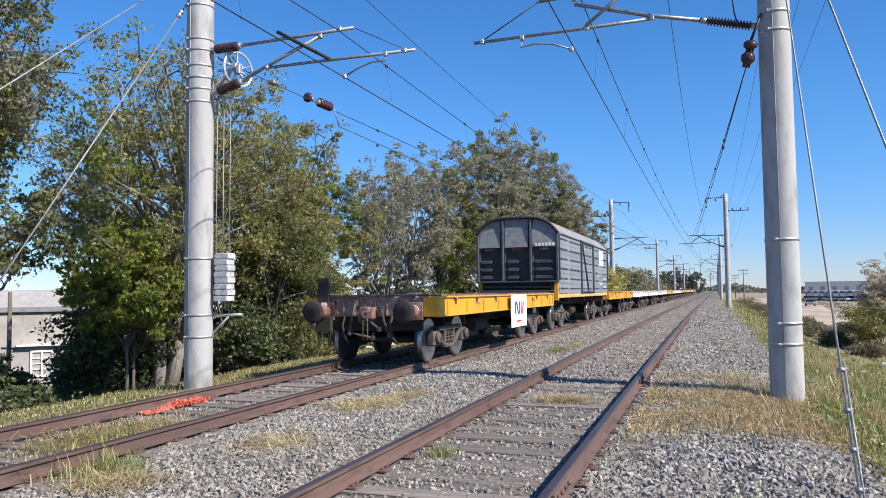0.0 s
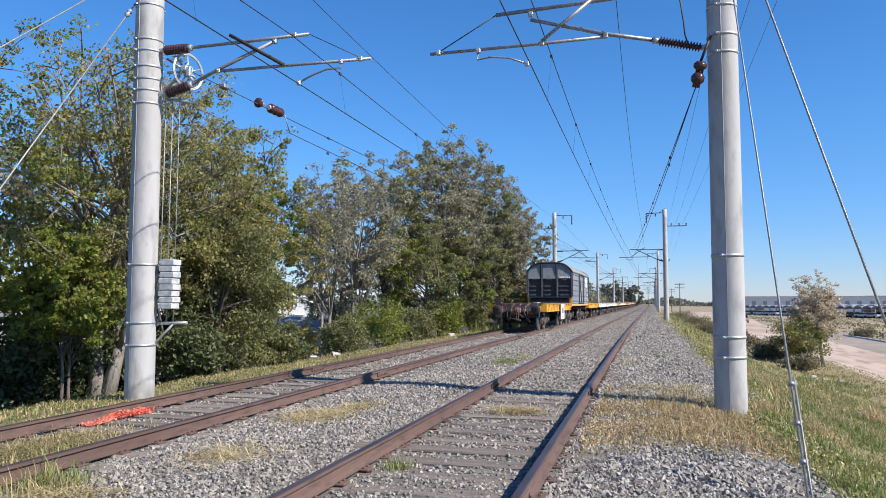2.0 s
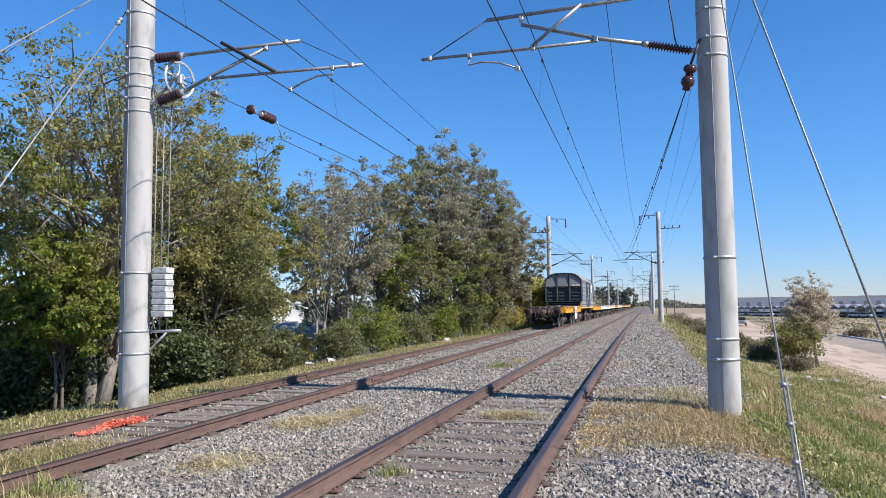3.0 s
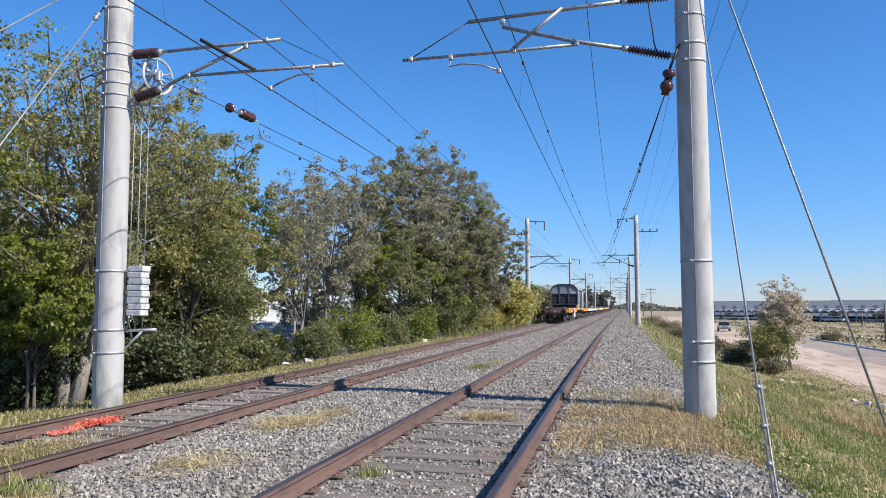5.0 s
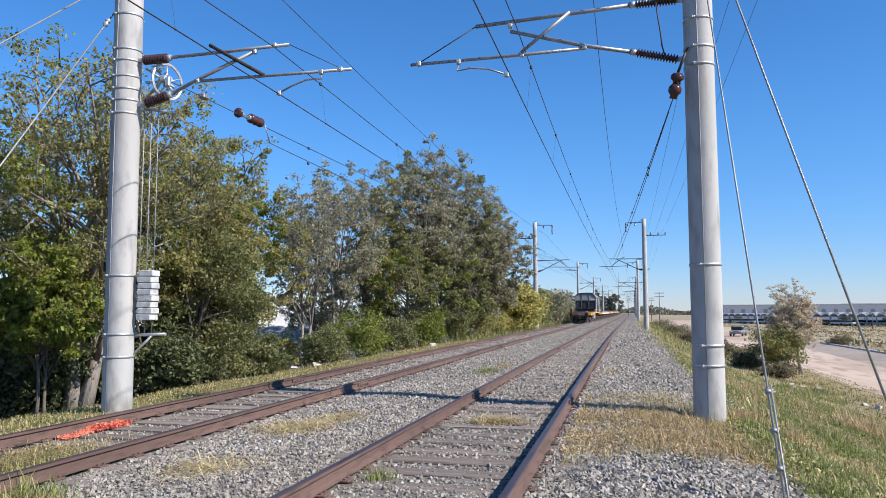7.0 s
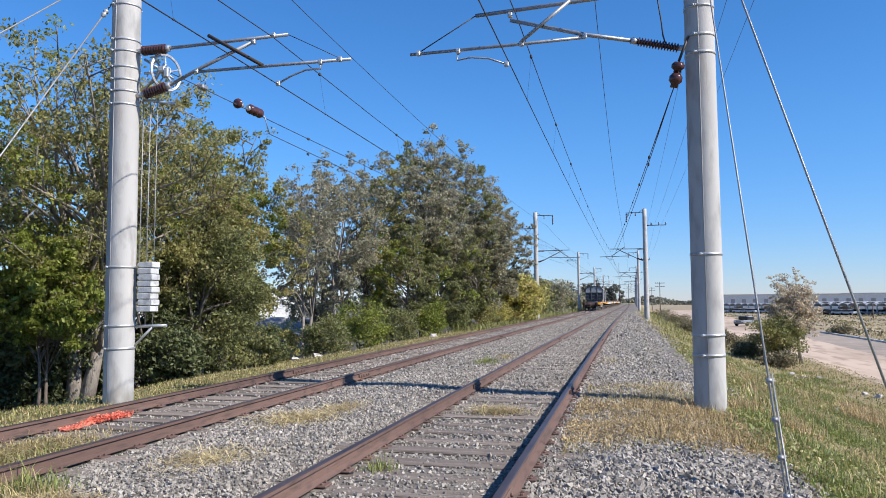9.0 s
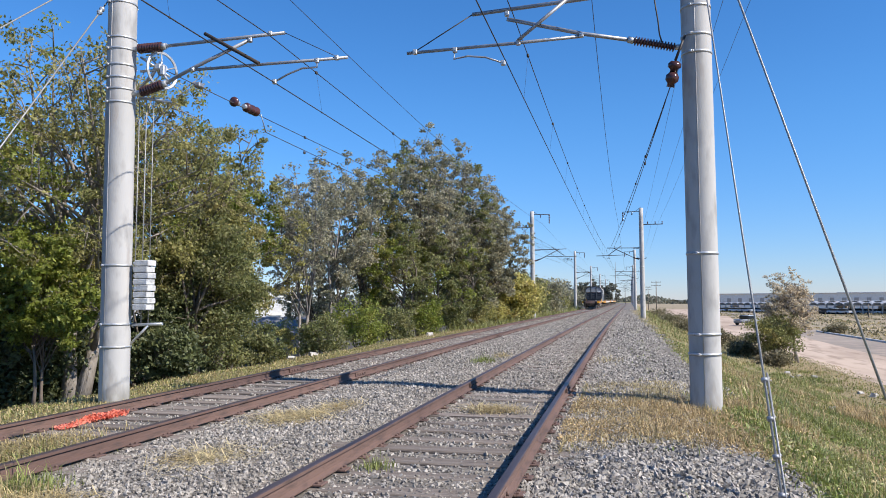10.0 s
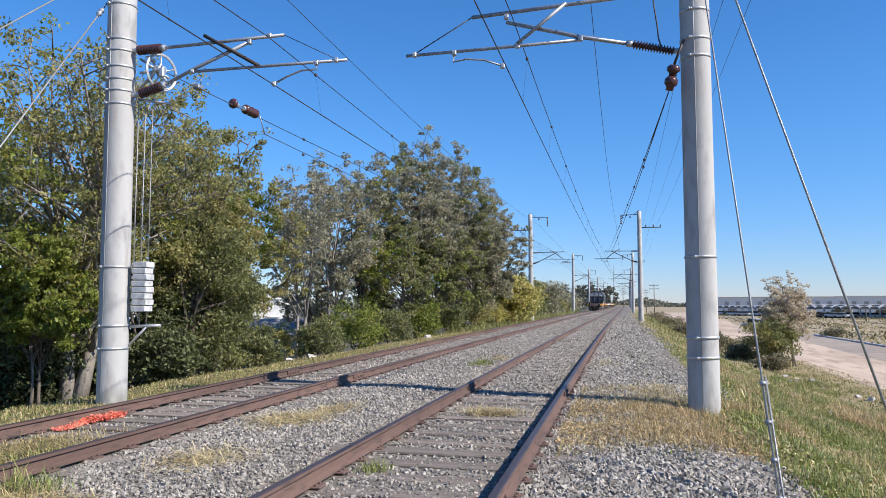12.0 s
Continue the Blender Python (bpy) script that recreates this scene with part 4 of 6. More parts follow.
    # weights on their cable, guide rods and bracket
    for wx, r in ((-8.11, 0.010), (-7.955, 0.010), (-7.80, 0.008)):
        tube_part(t, "guide_rod", [q(wx, 1.036, 0.1), q(wx, 5.434, 0.14)], r, "guy", seg=6)
    g = Geo()
    n = 8
    z0, z1 = 1.294, 2.248
    for k in range(n):
        za = z0 + (z1 - z0) * k / n
        h = (z1 - z0) / n
        g.box(q(-7.896 + (0.012 if k % 2 else -0.012), za + h / 2, 0.1), (0.30, 0.26, h - 0.010), 0.010)
        g.box(q(-8.072, za + h * 0.5, 0.1), (0.07, 0.14, h * 0.5), 0.012)
    part("counterweight", g, M["weight"], t, "stack of pale cast counterweights")
    tube_part(t, "bracket_arm", [q(-8.192, 1.014, 0.1), q(-7.496, 1.036, 0.1)], 0.03, "zinc", "angle bracket under the weights")
    tube_part(t, "bracket_stay", [q(-8.192, 0.633, 0.1), q(-7.788, 1.014, 0.1)], 0.024, "zinc")
    # guys to the ground
    for top, foot in (((x0 - 0.2, 12.8, 7.4), (-9.95, 8.0, -0.55)), ((x0 - 0.2, 12.8, 8.0), (-13.2, 4.0, -0.9))):
        a, b = Vector(top) - Vector((x0, MAST_Y, base)), Vector(foot) - Vector((x0, MAST_Y, base))
        tube_part(t, "guy_wire", [a, b], 0.014, "guy")
        g = Geo()
        d = b - a
        insulator(g, a + d * 0.035, a + d * 0.055, 0.03, 0.055, 2, seg=8)
        part("guy_fitting", g, M["zinc"], t)


def right_mast():
    x0, base = 2.240, -0.45
    t = mast(x0, MAST_Y, base, 9.7, 0.248, 0.228, "pale concrete overhead line mast on the grassy shoulder", [z - base for z in (0.559, 0.874, 2.153, 5.404, 5.698, 6.170, 7.062)])

    def q(x, z, dy=0.0):
        return Vector((x - x0, dy, z - base))

    for a, b in (((1.905, 5.572), (1.254, 5.740)), ((1.905, 6.579), (1.254, 6.569))):
        g = Geo()
        insulator(g, q(*a), q(*b), 0.038, 0.075, 14)
        part("insulator", g, M["porcelain"], t, "dark ribbed insulator")
        d = (Vector((*b, 0)) - Vector((*a, 0))).normalized() * 0.10
        tube_part(t, "cap", [q(*b), q(b[0] + d.x, b[1] + d.y)], 0.055, "zinc")
        tube_part(t, "bracket", [q(2.051, a[1]), q(*a)], 0.045, "zinc")
    tube_part(t, "strut_tube", [q(1.212, 5.751), q(0.415, 5.929), q(-0.864, 6.296)], 0.034, label="grey galvanised bracket tube")
    tube_part(t, "top_tube", [q(1.212, 6.569), q(0.426, 6.527), q(-1.472, 6.432)], 0.034, label="grey galvanised top tube")
    tube_part(t, "registration_tube", [q(0.394, 5.887), q(-0.675, 5.861), q(-2.658, 5.834)], 0.028)
    tube_part(t, "brace", [q(0.164, 6.527, -0.05), q(-0.675, 5.887, -0.05)], 0.03, "tube")
    tube_part(t, "stay_wire", [q(-1.472, 6.432), q(-2.490, 5.866)], 0.010, "wire")
    tube_part(t, "steady_arm", [q(-1.787, 5.803), q(-1.808, 5.667), q(-1.567, 5.698), q(-1.252, 5.656), q(-0.938, 5.530)], 0.016)
    for p in ((0.394, 5.908), (-0.864, 6.390), (-1.787, 5.824), (-2.511, 5.845), (-0.675, 5.866), (-0.938, 5.530)):
        clamp(t, q(*p))
    for a, b in (((1.885, 5.27), (1.858, 5.10)), ((1.852, 5.085), (1.80, 4.86))):
        g = Geo()
        insulator(g, q(*a, -0.25), q(*b, -0.2), 0.06, 0.105, 1)
        part("strain_insulator", g, M["porcelain"], t, "brown glazed strain insulator")
    tube_part(t, "jumper", [q(1.580, 6.56, -0.06), q(1.60, 6.30, -0.12), q(1.64, 5.98, -0.15), q(1.66, 5.78, -0.10), q(1.70, 5.66, -0.04)], 0.012, "wire")
    tube_part(t, "strain_link", [q(2.051, 5.698, -0.2), q(1.888, 5.28, -0.25)], 0.022, "wire")
    # guys with turnbuckle sleeves
    for top, foot, r in (((2.15, 12.75, 8.6), (2.20, 6.6, -0.5), 0.0105), ((2.05, 12.75, 9.0), (4.23, 9.7, -0.92), 0.016)):
        o = Vector((x0, MAST_Y, base))
        a, b = Vector(top) - o, Vector(foot) - o
        tube_part(t, "guy_wire", [a, b], r, "guy", "steel strand guy wire")
        d = b - a
        side = Vector((0.03, 0, 0))
        if r < 0.014:
            tube_part(t, "guy_tail", [a + d * 0.86 + side, b + side], r * 0.9, "guy")
            for k in (0.865, 0.8995, 0.931, 0.961):
                g = Geo()
                g.tube([a + d * k, a + d * (k + 0.003)], 0.029, 8)
                g.tube([a + d * k - side * 0.7, a + d * k + side * 1.6], 0.009, 6)
                part("wire_clip", g, M["tube"], t)


left_mast()
right_mast()


def far_mast(y, side, proto=None):
    """The line's further masts: shaft, hanging arm, side arm and bracket."""
    x = (-8.427 + float(np.interp(y, [76, 139, 202], [0.5, 0.4, 0.15])) if side < 0 else 2.240 + float(np.interp(y, [76, 139], [0.33, 0.1]))) + bend(y)
    base = -0.40
    if proto is not None:
        return copy_thing(proto, pose(x, y, base))
    t = mast(x, y, base, 10.7, 0.25, 0.20, "pale concrete overhead line mast with arms and insulators", (2.5, 5.0, 6.5), False)
    s = -side
    tube_part(t, "top_arm", [(0, 0, 10.4), (s * 1.75, 0, 10.35)], 0.035, "under")
    tube_part(t, "arm_stay", [(0, 0, 10.8), (s * 0.5, 0, 10.4)], 0.02, "under")
    for k, lo in ((1.7, 9.45), (0.85, 10.05)):
        g = Geo()
        insulator(g, (s * k, 0, 10.3), (s * k, 0, lo), 0.03, 0.075, 5 if lo < 10 else 2, seg=8)
        part("hanging_insulator", g, M["porcelain"], t)
    tube_part(t, "side_arm", [(0, 0, 9.1), (-s * 2.0, 0, 9.1)], 0.04, "under")
    for k in (0.6, 1.3, 1.95):
        g = Geo()
        insulator(g, (-s * k, 0, 9.15), (-s * k, 0, 9.38), 0.03, 0.07, 2, seg=8)
        part("pin_insulator", g, M["porcelain"], t)
    for z0, z1 in ((6.85, 6.85), (5.75, 5.95)):
        g = Geo()
        insulator(g, (s * 0.25, 0, z0), (s * 0.8, 0, z1), 0.04, 0.08, 6, seg=8)
        part("insulator", g, M["porcelain"], t)
    tube_part(t, "top_tube", [(0, 0, 6.85), (s * 3.3, 0, 6.9)], 0.035, "under")
    tube_part(t, "strut_tube", [(0, 0, 5.75), (s * 0.8, 0, 5.95), (s * 2.6, 0, 6.85)], 0.035, "under")
    tube_part(t, "registration_tube", [(s * 1.4, 0, 6.2), (s * 4.3, 0, 6.15)], 0.028, "under")
    tube_part(t, "brace", [(s * 1.9, 0, 7.1), (s * 3.1, 0, 6.25)], 0.03, "under")
    tube_part(t, "steady_arm", [(s * 3.7, 0, 6.15), (s * 3.6, 0, 5.95), (s * 3.0, 0, 5.9)], 0.018, "under")
    return t


SPANS = [MAST_Y, 76, 139, 202, 265, 328, 391]
for side in (-1, 1):
    proto = None
    for y in SPANS[1:]:
        made = far_mast(y, side, proto)
        proto = proto or made


def line_wire(name, label, pts_at, r=0.009, sag=0.0, start=-25.0, clips=0):
    """One wire along the line: pts_at(y) gives its place at a mast; it sags between masts."""
    w = thing(name, label, "overhead wire", "wires of the overhead line")
    ys = [start] + [y for y in SPANS if y > start]
    pts = []
    for a, b in zip(ys, ys[1:]):
        pa, pb = Vector(pts_at(a)), Vector(pts_at(b))
        for k in range(12):
            f = k / 12
            p = pa.lerp(pb, f)
            p.z -= sag * 4 * f * (1 - f)
            p.x += bend(p.y) - (bend(a) * (1 - f) + bend(b) * f)
            pts.append(p)
    pts.append(Vector(pts_at(ys[-1])))
    g = Geo()
    g.tube(pts, r, 6)
    part("strand", g, M["wire"], w)
    return w, pts


def height_at(pts, y):
    for a, b in zip(pts, pts[1:]):
        if a.y <= y <= b.y:
            return a.lerp(b, (y - a.y) / (b.y - a.y))
    return pts[-1]


def build_wires():
    for cx, mx in ((-0.938, -0.885), (-5.197, -5.331)):
        right = cx > -3
        c, cp = line_wire("contact_wire", "dark grooved contact wire over the track", lambda y: (cx + bend(y) + (0.07 if right else 0) - (0.0 if int(y / 60) % 2 else -0.2) * (y > 20), y, 5.50 if right else 5.48), 0.010, 0.03)
        m, mp = line_wire("messenger_wire", "dark messenger wire with droppers", lambda y: (mx + bend(y) + (0.11 if right else 0), y, 6.42 if right else 6.40), 0.009, 0.35)
        y = -13.3
        while y < 130:
            a, b = height_at(mp, y), height_at(cp, y)
            g = Geo()
            g.tube([a, b], 0.0022, 4)
            g.box(a, (0.05, 0.075, 0.065), 0.012)
            g.box(b, (0.02, 0.05, 0.03), 0.006)
            part("dropper", g, M["wire"], m)
            y += 5.7
    line_wire("feeder_wire", "thin dark feeder wire on hanging insulators", lambda y: (-6.9 + bend(y), y, 9.05), 0.009, 0.5)
    line_wire("feeder_wire", "thin dark feeder wire on hanging insulators", lambda y: (0.40 + bend(y), y, 9.0), 0.009, 0.5)
    for k in (0.6, 1.3, 1.95):
        line_wire("signal_wire", "thin dark line wire beside the masts", lambda y: (2.240 + k + bend(y), y, 8.95), 0.006, 0.5)
        line_wire("signal_wire", "thin dark line wire beside the masts", lambda y: (-8.427 - k + bend(y), y, 8.95), 0.006, 0.5, start=66.0)
    # strained wires that leave the line and end on the near masts
    for start, end, second in (((-7.687, 13.1, 6.0), (-5.1 + bend(76), 76, 6.2), ((-7.687, 13.1, 6.0), (-5.2 + bend(76), 76, 5.5))), ((1.80, 12.7, 4.86), (-0.55 + bend(76), 76, 6.2), ((1.80, 12.7, 4.86), (-0.75 + bend(76), 76, 5.4)))):
        w = thing("strained_wire", "dark strained wire ending at a brown insulator", "overhead wire", "wires of the overhead line")
        a, b = Vector(start), Vector(end)
        g = Geo()
        g.tube([a.lerp(b, k / 10) - Vector((0, 0, 0.25 * 4 * k / 10 * (1 - k / 10))) for k in range(11)], 0.009, 6)
        part("strand", g, M["wire"], w)
        c, d = Vector(second[0]), Vector(second[1])
        s = 0.066 if start[0] < 0 else 0.012
        g = Geo()
        g.tube([c.lerp(d, s + (1 - s) * k / 10) - Vector((0, 0, (0.35 if start[0] < 0 else 0.02) + (0.25 if start[0] < 0 else 0.45) * 4 * k / 10 * (1 - k / 10))) for k in range(11)], 0.009, 6)
        part("strand", g, M["wire"], w)
        for k in range(5):
            f = 0.10 + 0.075 * k
            for p, q_ in ((a, b), (c, d)):
                if q_ is d and k % 2:
                    continue
                z = (0.45 if q_ is d and start[0] > 0 else 0.25) * 4 * f * (1 - f) + ((0.35 if start[0] < 0 else 0.02) if q_ is d else 0)
                g = Geo()
                g.box(p.lerp(q_, f) - Vector((0, 0, z)), (0.05, 0.09, 0.065), 0.015)
                part("wire_clamp", g, M["wire"], w)
        if start[0] < 0:
            e = b - a
            for f0, f1, r0, r1, sheds in ((0.0415, 0.0433, 0.05, 0.115, 1), (0.050, 0.0595, 0.06, 0.115, 3)):
                g = Geo()
                insulator(g, a + e * f0, a + e * f1, r0, r1, sheds)
                part("strain_insulator", g, M["porcelain"], w, "brown glazed strain insulator")
            g = Geo()
            p = a + e * 0.0615
            g.tube([p, c.lerp(d, s) - Vector((0, 0, 0.35))], 0.012, 5)
            g.box(a + e * 0.020, (0.16, 0.2, 0.10), 0.02)
            part("yoke", g, M["tube"], w)
            for f in (0.0435, 0.0488):
                g = Geo()
                g.tube([a + e * f, a + e * (f + 0.0016)], 0.06, 10)
                part("insulator_cap", g, M["zinc"], w)


build_wires()


# ---- trees and bushes ----
def leaf_mesh(name, centres, size, mat, rng, flat=0.0):
    """Folded diamond leaves around the given centres."""
    n = len(centres)
    d = rng.normal(size=(n, 3))
    d[:, 2] -= flat
    d /= np.linalg.norm(d, axis=1)[:, None]
    u = rng.normal(size=(n, 3))
    s = np.cross(d, u)
    s /= np.linalg.norm(s, axis=1)[:, None]
    nn = np.cross(s, d)
    L = (size * rng.uniform(0.55, 1.45, n))[:, None]
    w = L * 0.30
    a = centres - d * L * 0.5
    b = centres + s * w + nn * L * 0.08
    c = centres + d * L * 0.5
    e = centres - s * w + nn * L * 0.08
    v = np.stack([a, b, c, e], 1).reshape(-1, 3)
    f = np.arange(4 * n).reshape(-1, 4)
    return array_mesh(name, v, f, mat)


def tree(x, y, top, radius, label, leaf, leaves, size, seed, low=0.30, bark="bark", trunk=0.16, stems=1, lean=(0, 0), squash=1.0, tight=0.27, mixed=None, name="tree", category="tree", group="trees along the line", limbs=26, dense=1.15):
    rng = np.random.default_rng(seed)
    base = lie(x, y)
    t = thing(name, label, category, group, m=pose(x, y, base - 0.05))
    H = top - base
    wood = Geo()
    tips = []
    cb = H * low
    cz = (cb + H) / 2
    starts = []
    for s in range(stems):
        a = rng.uniform(0, 2 * math.pi)
        off = Vector((math.cos(a), math.sin(a), 0)) * (0.25 * radius if stems > 1 else 0)
        k0 = Vector((off.x * 0.3, off.y * 0.3, 0))
        pts = [k0]
        fork = H * rng.uniform(0.55, 0.75)
        for i in range(1, 7):
            f = i / 6
            pts.append(k0 + Vector((lean[0] * f + off.x * f * 1.6 + rng.normal(0, 0.07) * H * 0.08, lean[1] * f + off.y * f * 1.6 + rng.normal(0, 0.07) * H * 0.08, fork * f)))
        rr = trunk / math.sqrt(stems)
        wood.tube(pts, [rr * (1.25 if i == 0 else 1 - 0.72 * i / 6) for i in range(7)], 9)
        starts.append(pts)
    bushy = tight > 0.4
    for k in range(limbs):
        pts = starts[k % stems]
        up = 1 - 2 * (k + rng.uniform(0.2, 0.8)) / limbs
        a = k * 2.39996 + rng.normal(0, 0.35)
        flat = math.sqrt(max(0.0, 1 - up * up))
        g = np.array([flat * math.cos(a), flat * math.sin(a), up]) * rng.uniform(0.5, 1.0) ** 0.5
        wob = min(1.12, 0.86 + 0.7 * noise.noise((g[0] * 1.9 + seed, g[1] * 1.9, g[2] * 1.9)))
        e = Vector((lean[0] + g[0] * radius * wob, lean[1] + g[1] * radius * wob * squash, cz + g[2] * (H - cb) / 2 * min(1.0, wob + 0.12)))
        f = min(rng.uniform(0.30, 1.0), max(0.12, (e.z - 0.14 * H) / pts[-1].z))
        i = min(5, int(f * 6))
        p = pts[i].lerp(pts[i + 1], f * 6 - i)
        mid = p.lerp(e, 0.5) + Vector((rng.normal(0, 0.14), rng.normal(0, 0.14), rng.normal(0.12, 0.1))) * radius * 0.3
        r0 = trunk * 0.40 * (1.1 - f * 0.6)
        wood.tube([p, p.lerp(mid, 0.55) + Vector((0, 0, 0.04 * radius)), mid, mid.lerp(e, 0.55), e], [r0, r0 * 0.75, r0 * 0.55, r0 * 0.35, r0 * 0.12], 6)
        tips.append((np.array(e), 1.0))
        if bushy:
            tips.append((np.array(mid.lerp(e, 0.55)), 0.8))
        along = (e - mid).normalized()
        for j in range(4 if bushy else 6):
            q = mid.lerp(e, min(1.0, 0.02 + 0.17 * j + rng.uniform(0, 0.14)))
            d = (Vector(rng.normal(size=3)).normalized() + along * 0.75 + Vector((0, 0, 0.25))).normalized() * radius * rng.uniform(0.16, 0.30)
            wood.tube([q, q + d * 0.5 + Vector((0, 0, 0.03)), q + d], [r0 * 0.32, r0 * 0.22, r0 * 0.08], 4)
            tips.append((np.array(q + d), 0.9))
            if bushy:
                continue
            for h in range(2):
                b0 = q + d * rng.uniform(0.35, 0.85)
                b1 = b0 + (Vector(rng.normal(size=3)).normalized() + d.normalized() * 0.6).normalized() * radius * rng.uniform(0.08, 0.15)
                wood.tube([b0, b1], [r0 * 0.15, r0 * 0.05], 3)
                tips.append((np.array(b1), 0.75))
    part("trunk", wood, M[bark], t, "branching trunk")
    c = np.array([p for p, _ in tips])
    w = np.array([q for _, q in tips]) * rng.lognormal(0, 0.45, len(tips))
    if bushy:
        leaves, size, reach = int(leaves * 1.2), size * 0.92, tight * radius * 0.75
    else:
        leaves, size, reach = int(leaves * dense), size * 0.88, max(0.17, 0.092 * radius)
    pick = rng.choice(len(c), leaves, p=w / w.sum())
    ball = rng.normal(0, 1, (leaves, 3))
    ball *= (rng.random(leaves) ** 0.45 / np.linalg.norm(ball, axis=1))[:, None]
    clump = rng.uniform(0.55, 1.4, len(c))[pick][:, None]
    cen = c[pick] + ball * clump * (np.array([1, 1, 0.5 if bushy else 0.6]) * reach)
    cen[:, 2] = np.maximum(cen[:, 2], 0.05 + 0.25 * rng.random(leaves))
    if mixed:
        sel = (noise_field(cen + np.array([x, y, base])) > mixed[1])
        part("crown", leaf_mesh("crown", cen[sel], size, M[mixed[0]], rng, 0.3), None, t)
        cen = cen[~sel]
    part("crown", leaf_mesh("crown", cen, size, M[leaf], rng, 0.3), None, t)
    return t


def noise_field(p):
    return np.sin(p[:, 0] * 1.3 + 0.7 * np.sin(p[:, 2] * 1.1)) * 0.5 + np.sin(p[:, 1] * 1.1 + p[:, 2] * 0.9) * 0.5


def build_trees():
    olive = "tall tree with sparse olive and yellowing leaves"
    grey = "slender tree with grey-green feathery leaves"
    tree(-15.3, 13.2, 11.8, 3.3, "tall dark green tree at the edge of the bank", "leaf_mid", 42000, 0.12, 11, low=0.16, limbs=56, mixed=("leaf_grey", 0.35))
    tree(-12.9, 17.4, 8.6, 3.7, "tall tree with sparse olive leaves and a forked grey trunk", "leaf_olive", 31000, 0.11, 12, low=0.24, bark="bark_grey", trunk=0.26, limbs=62, stems=2, lean=(0.3, 0), tight=0.25, mixed=("leaf_green", 0.55))
    tree(-17.8, 20.5, 7.6, 2.8, olive, "leaf_olive", 7500, 0.12, 13, low=0.42, limbs=30)
    tree(-13.1, 22.4, 8.3, 3.1, olive, "leaf_olive", 30000, 0.115, 14, low=0.25, trunk=0.2, limbs=50, tight=0.25, mixed=("leaf_green", 0.45))
    tree(-13.1, 26.0, 7.1, 2.6, "leafy tree with yellow-green foliage", "leaf_olive", 26000, 0.12, 15, low=0.2, limbs=40, mixed=("leaf_green", 0.3))
    tree(-12.3, 15.3, 3.2, 1.7, "low bright green leafy tree on the bank", "leaf_green", 13000, 0.13, 16, low=0.32, limbs=26, squash=0.8, trunk=0.045)
    tree(-13.1, 16.5, 2.9, 1.4, "low bright green leafy tree on the bank", "leaf_green", 7500, 0.13, 29, low=0.35, limbs=18, trunk=0.05)
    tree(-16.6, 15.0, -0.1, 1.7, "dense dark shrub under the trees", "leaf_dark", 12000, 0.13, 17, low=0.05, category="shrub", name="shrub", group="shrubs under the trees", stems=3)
    # undergrowth, some added to fill the black shade below the crowns
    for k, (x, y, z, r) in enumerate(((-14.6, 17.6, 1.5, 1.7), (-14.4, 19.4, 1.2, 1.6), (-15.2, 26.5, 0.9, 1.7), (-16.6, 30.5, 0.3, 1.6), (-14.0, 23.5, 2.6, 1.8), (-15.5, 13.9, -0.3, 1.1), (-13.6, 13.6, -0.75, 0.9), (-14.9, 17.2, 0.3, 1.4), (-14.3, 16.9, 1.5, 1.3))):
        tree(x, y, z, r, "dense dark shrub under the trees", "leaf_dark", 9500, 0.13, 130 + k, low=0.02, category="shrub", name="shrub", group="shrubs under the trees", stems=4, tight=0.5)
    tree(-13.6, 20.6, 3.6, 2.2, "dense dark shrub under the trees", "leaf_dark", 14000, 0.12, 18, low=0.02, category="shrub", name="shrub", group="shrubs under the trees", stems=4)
    tree(-11.8, 21.6, 4.9, 1.8, "tall dense dark green shrub", "leaf_mid", 18000, 0.11, 19, low=0.02, category="shrub", name="shrub", group="shrubs under the trees", stems=4, tight=0.5)
    tree(-12.5, 23.8, 5.0, 1.6, "tall dense dark green shrub", "leaf_mid", 18000, 0.11, 20, low=0.02, category="shrub", name="shrub", group="shrubs under the trees", stems=4, tight=0.5)
    tree(-17.5, 33.0, 7.8, 2.4, grey, "leaf_grey", 3600, 0.15, 21, low=0.45, bark="bark_grey", limbs=24, trunk=0.12)
    tree(-14.8, 36.5, 9.2, 2.8, grey, "leaf_grey", 8500, 0.15, 22, low=0.42, bark="bark_grey", limbs=30, trunk=0.14, stems=2)
    tree(-14.6, 41.0, 10.4, 2.9, grey, "leaf_grey", 14000, 0.16, 23, low=0.18, bark="bark_grey", limbs=30, trunk=0.15, stems=2)
    tree(-14.0, 46.0, 11.6, 3.3, grey, "leaf_grey", 15000, 0.17, 24, low=0.15, limbs=30, trunk=0.16, stems=2, mixed=("leaf_olive", 0.5))
    tree(-12.4, 50.5, 14.0, 3.7, "tall tree with grey-green crown", "leaf_grey", 26000, 0.18, 25, low=0.2, limbs=48, tight=0.25, trunk=0.2, mixed=("leaf_mid", 0.2))
    tree(-11.4, 56.5, 13.8, 3.9, "tall tree with grey-green crown", "leaf_grey", 28000, 0.18, 26, low=0.15, limbs=48, tight=0.25, trunk=0.2, mixed=("leaf_mid", 0.4))
    tree(-10.0, 62.0, 12.0, 3.8, "tall tree with grey-green crown", "leaf_grey", 25000, 0.19, 27, low=0.12, limbs=46, tight=0.25, trunk=0.18)
    tree(-12.0, 44.5, 6.2, 2.6, "leafy tree with fresh green foliage", "leaf_mid", 13000, 0.16, 28, low=0.15, limbs=28, mixed=("leaf_green", 0.25), stems=2)
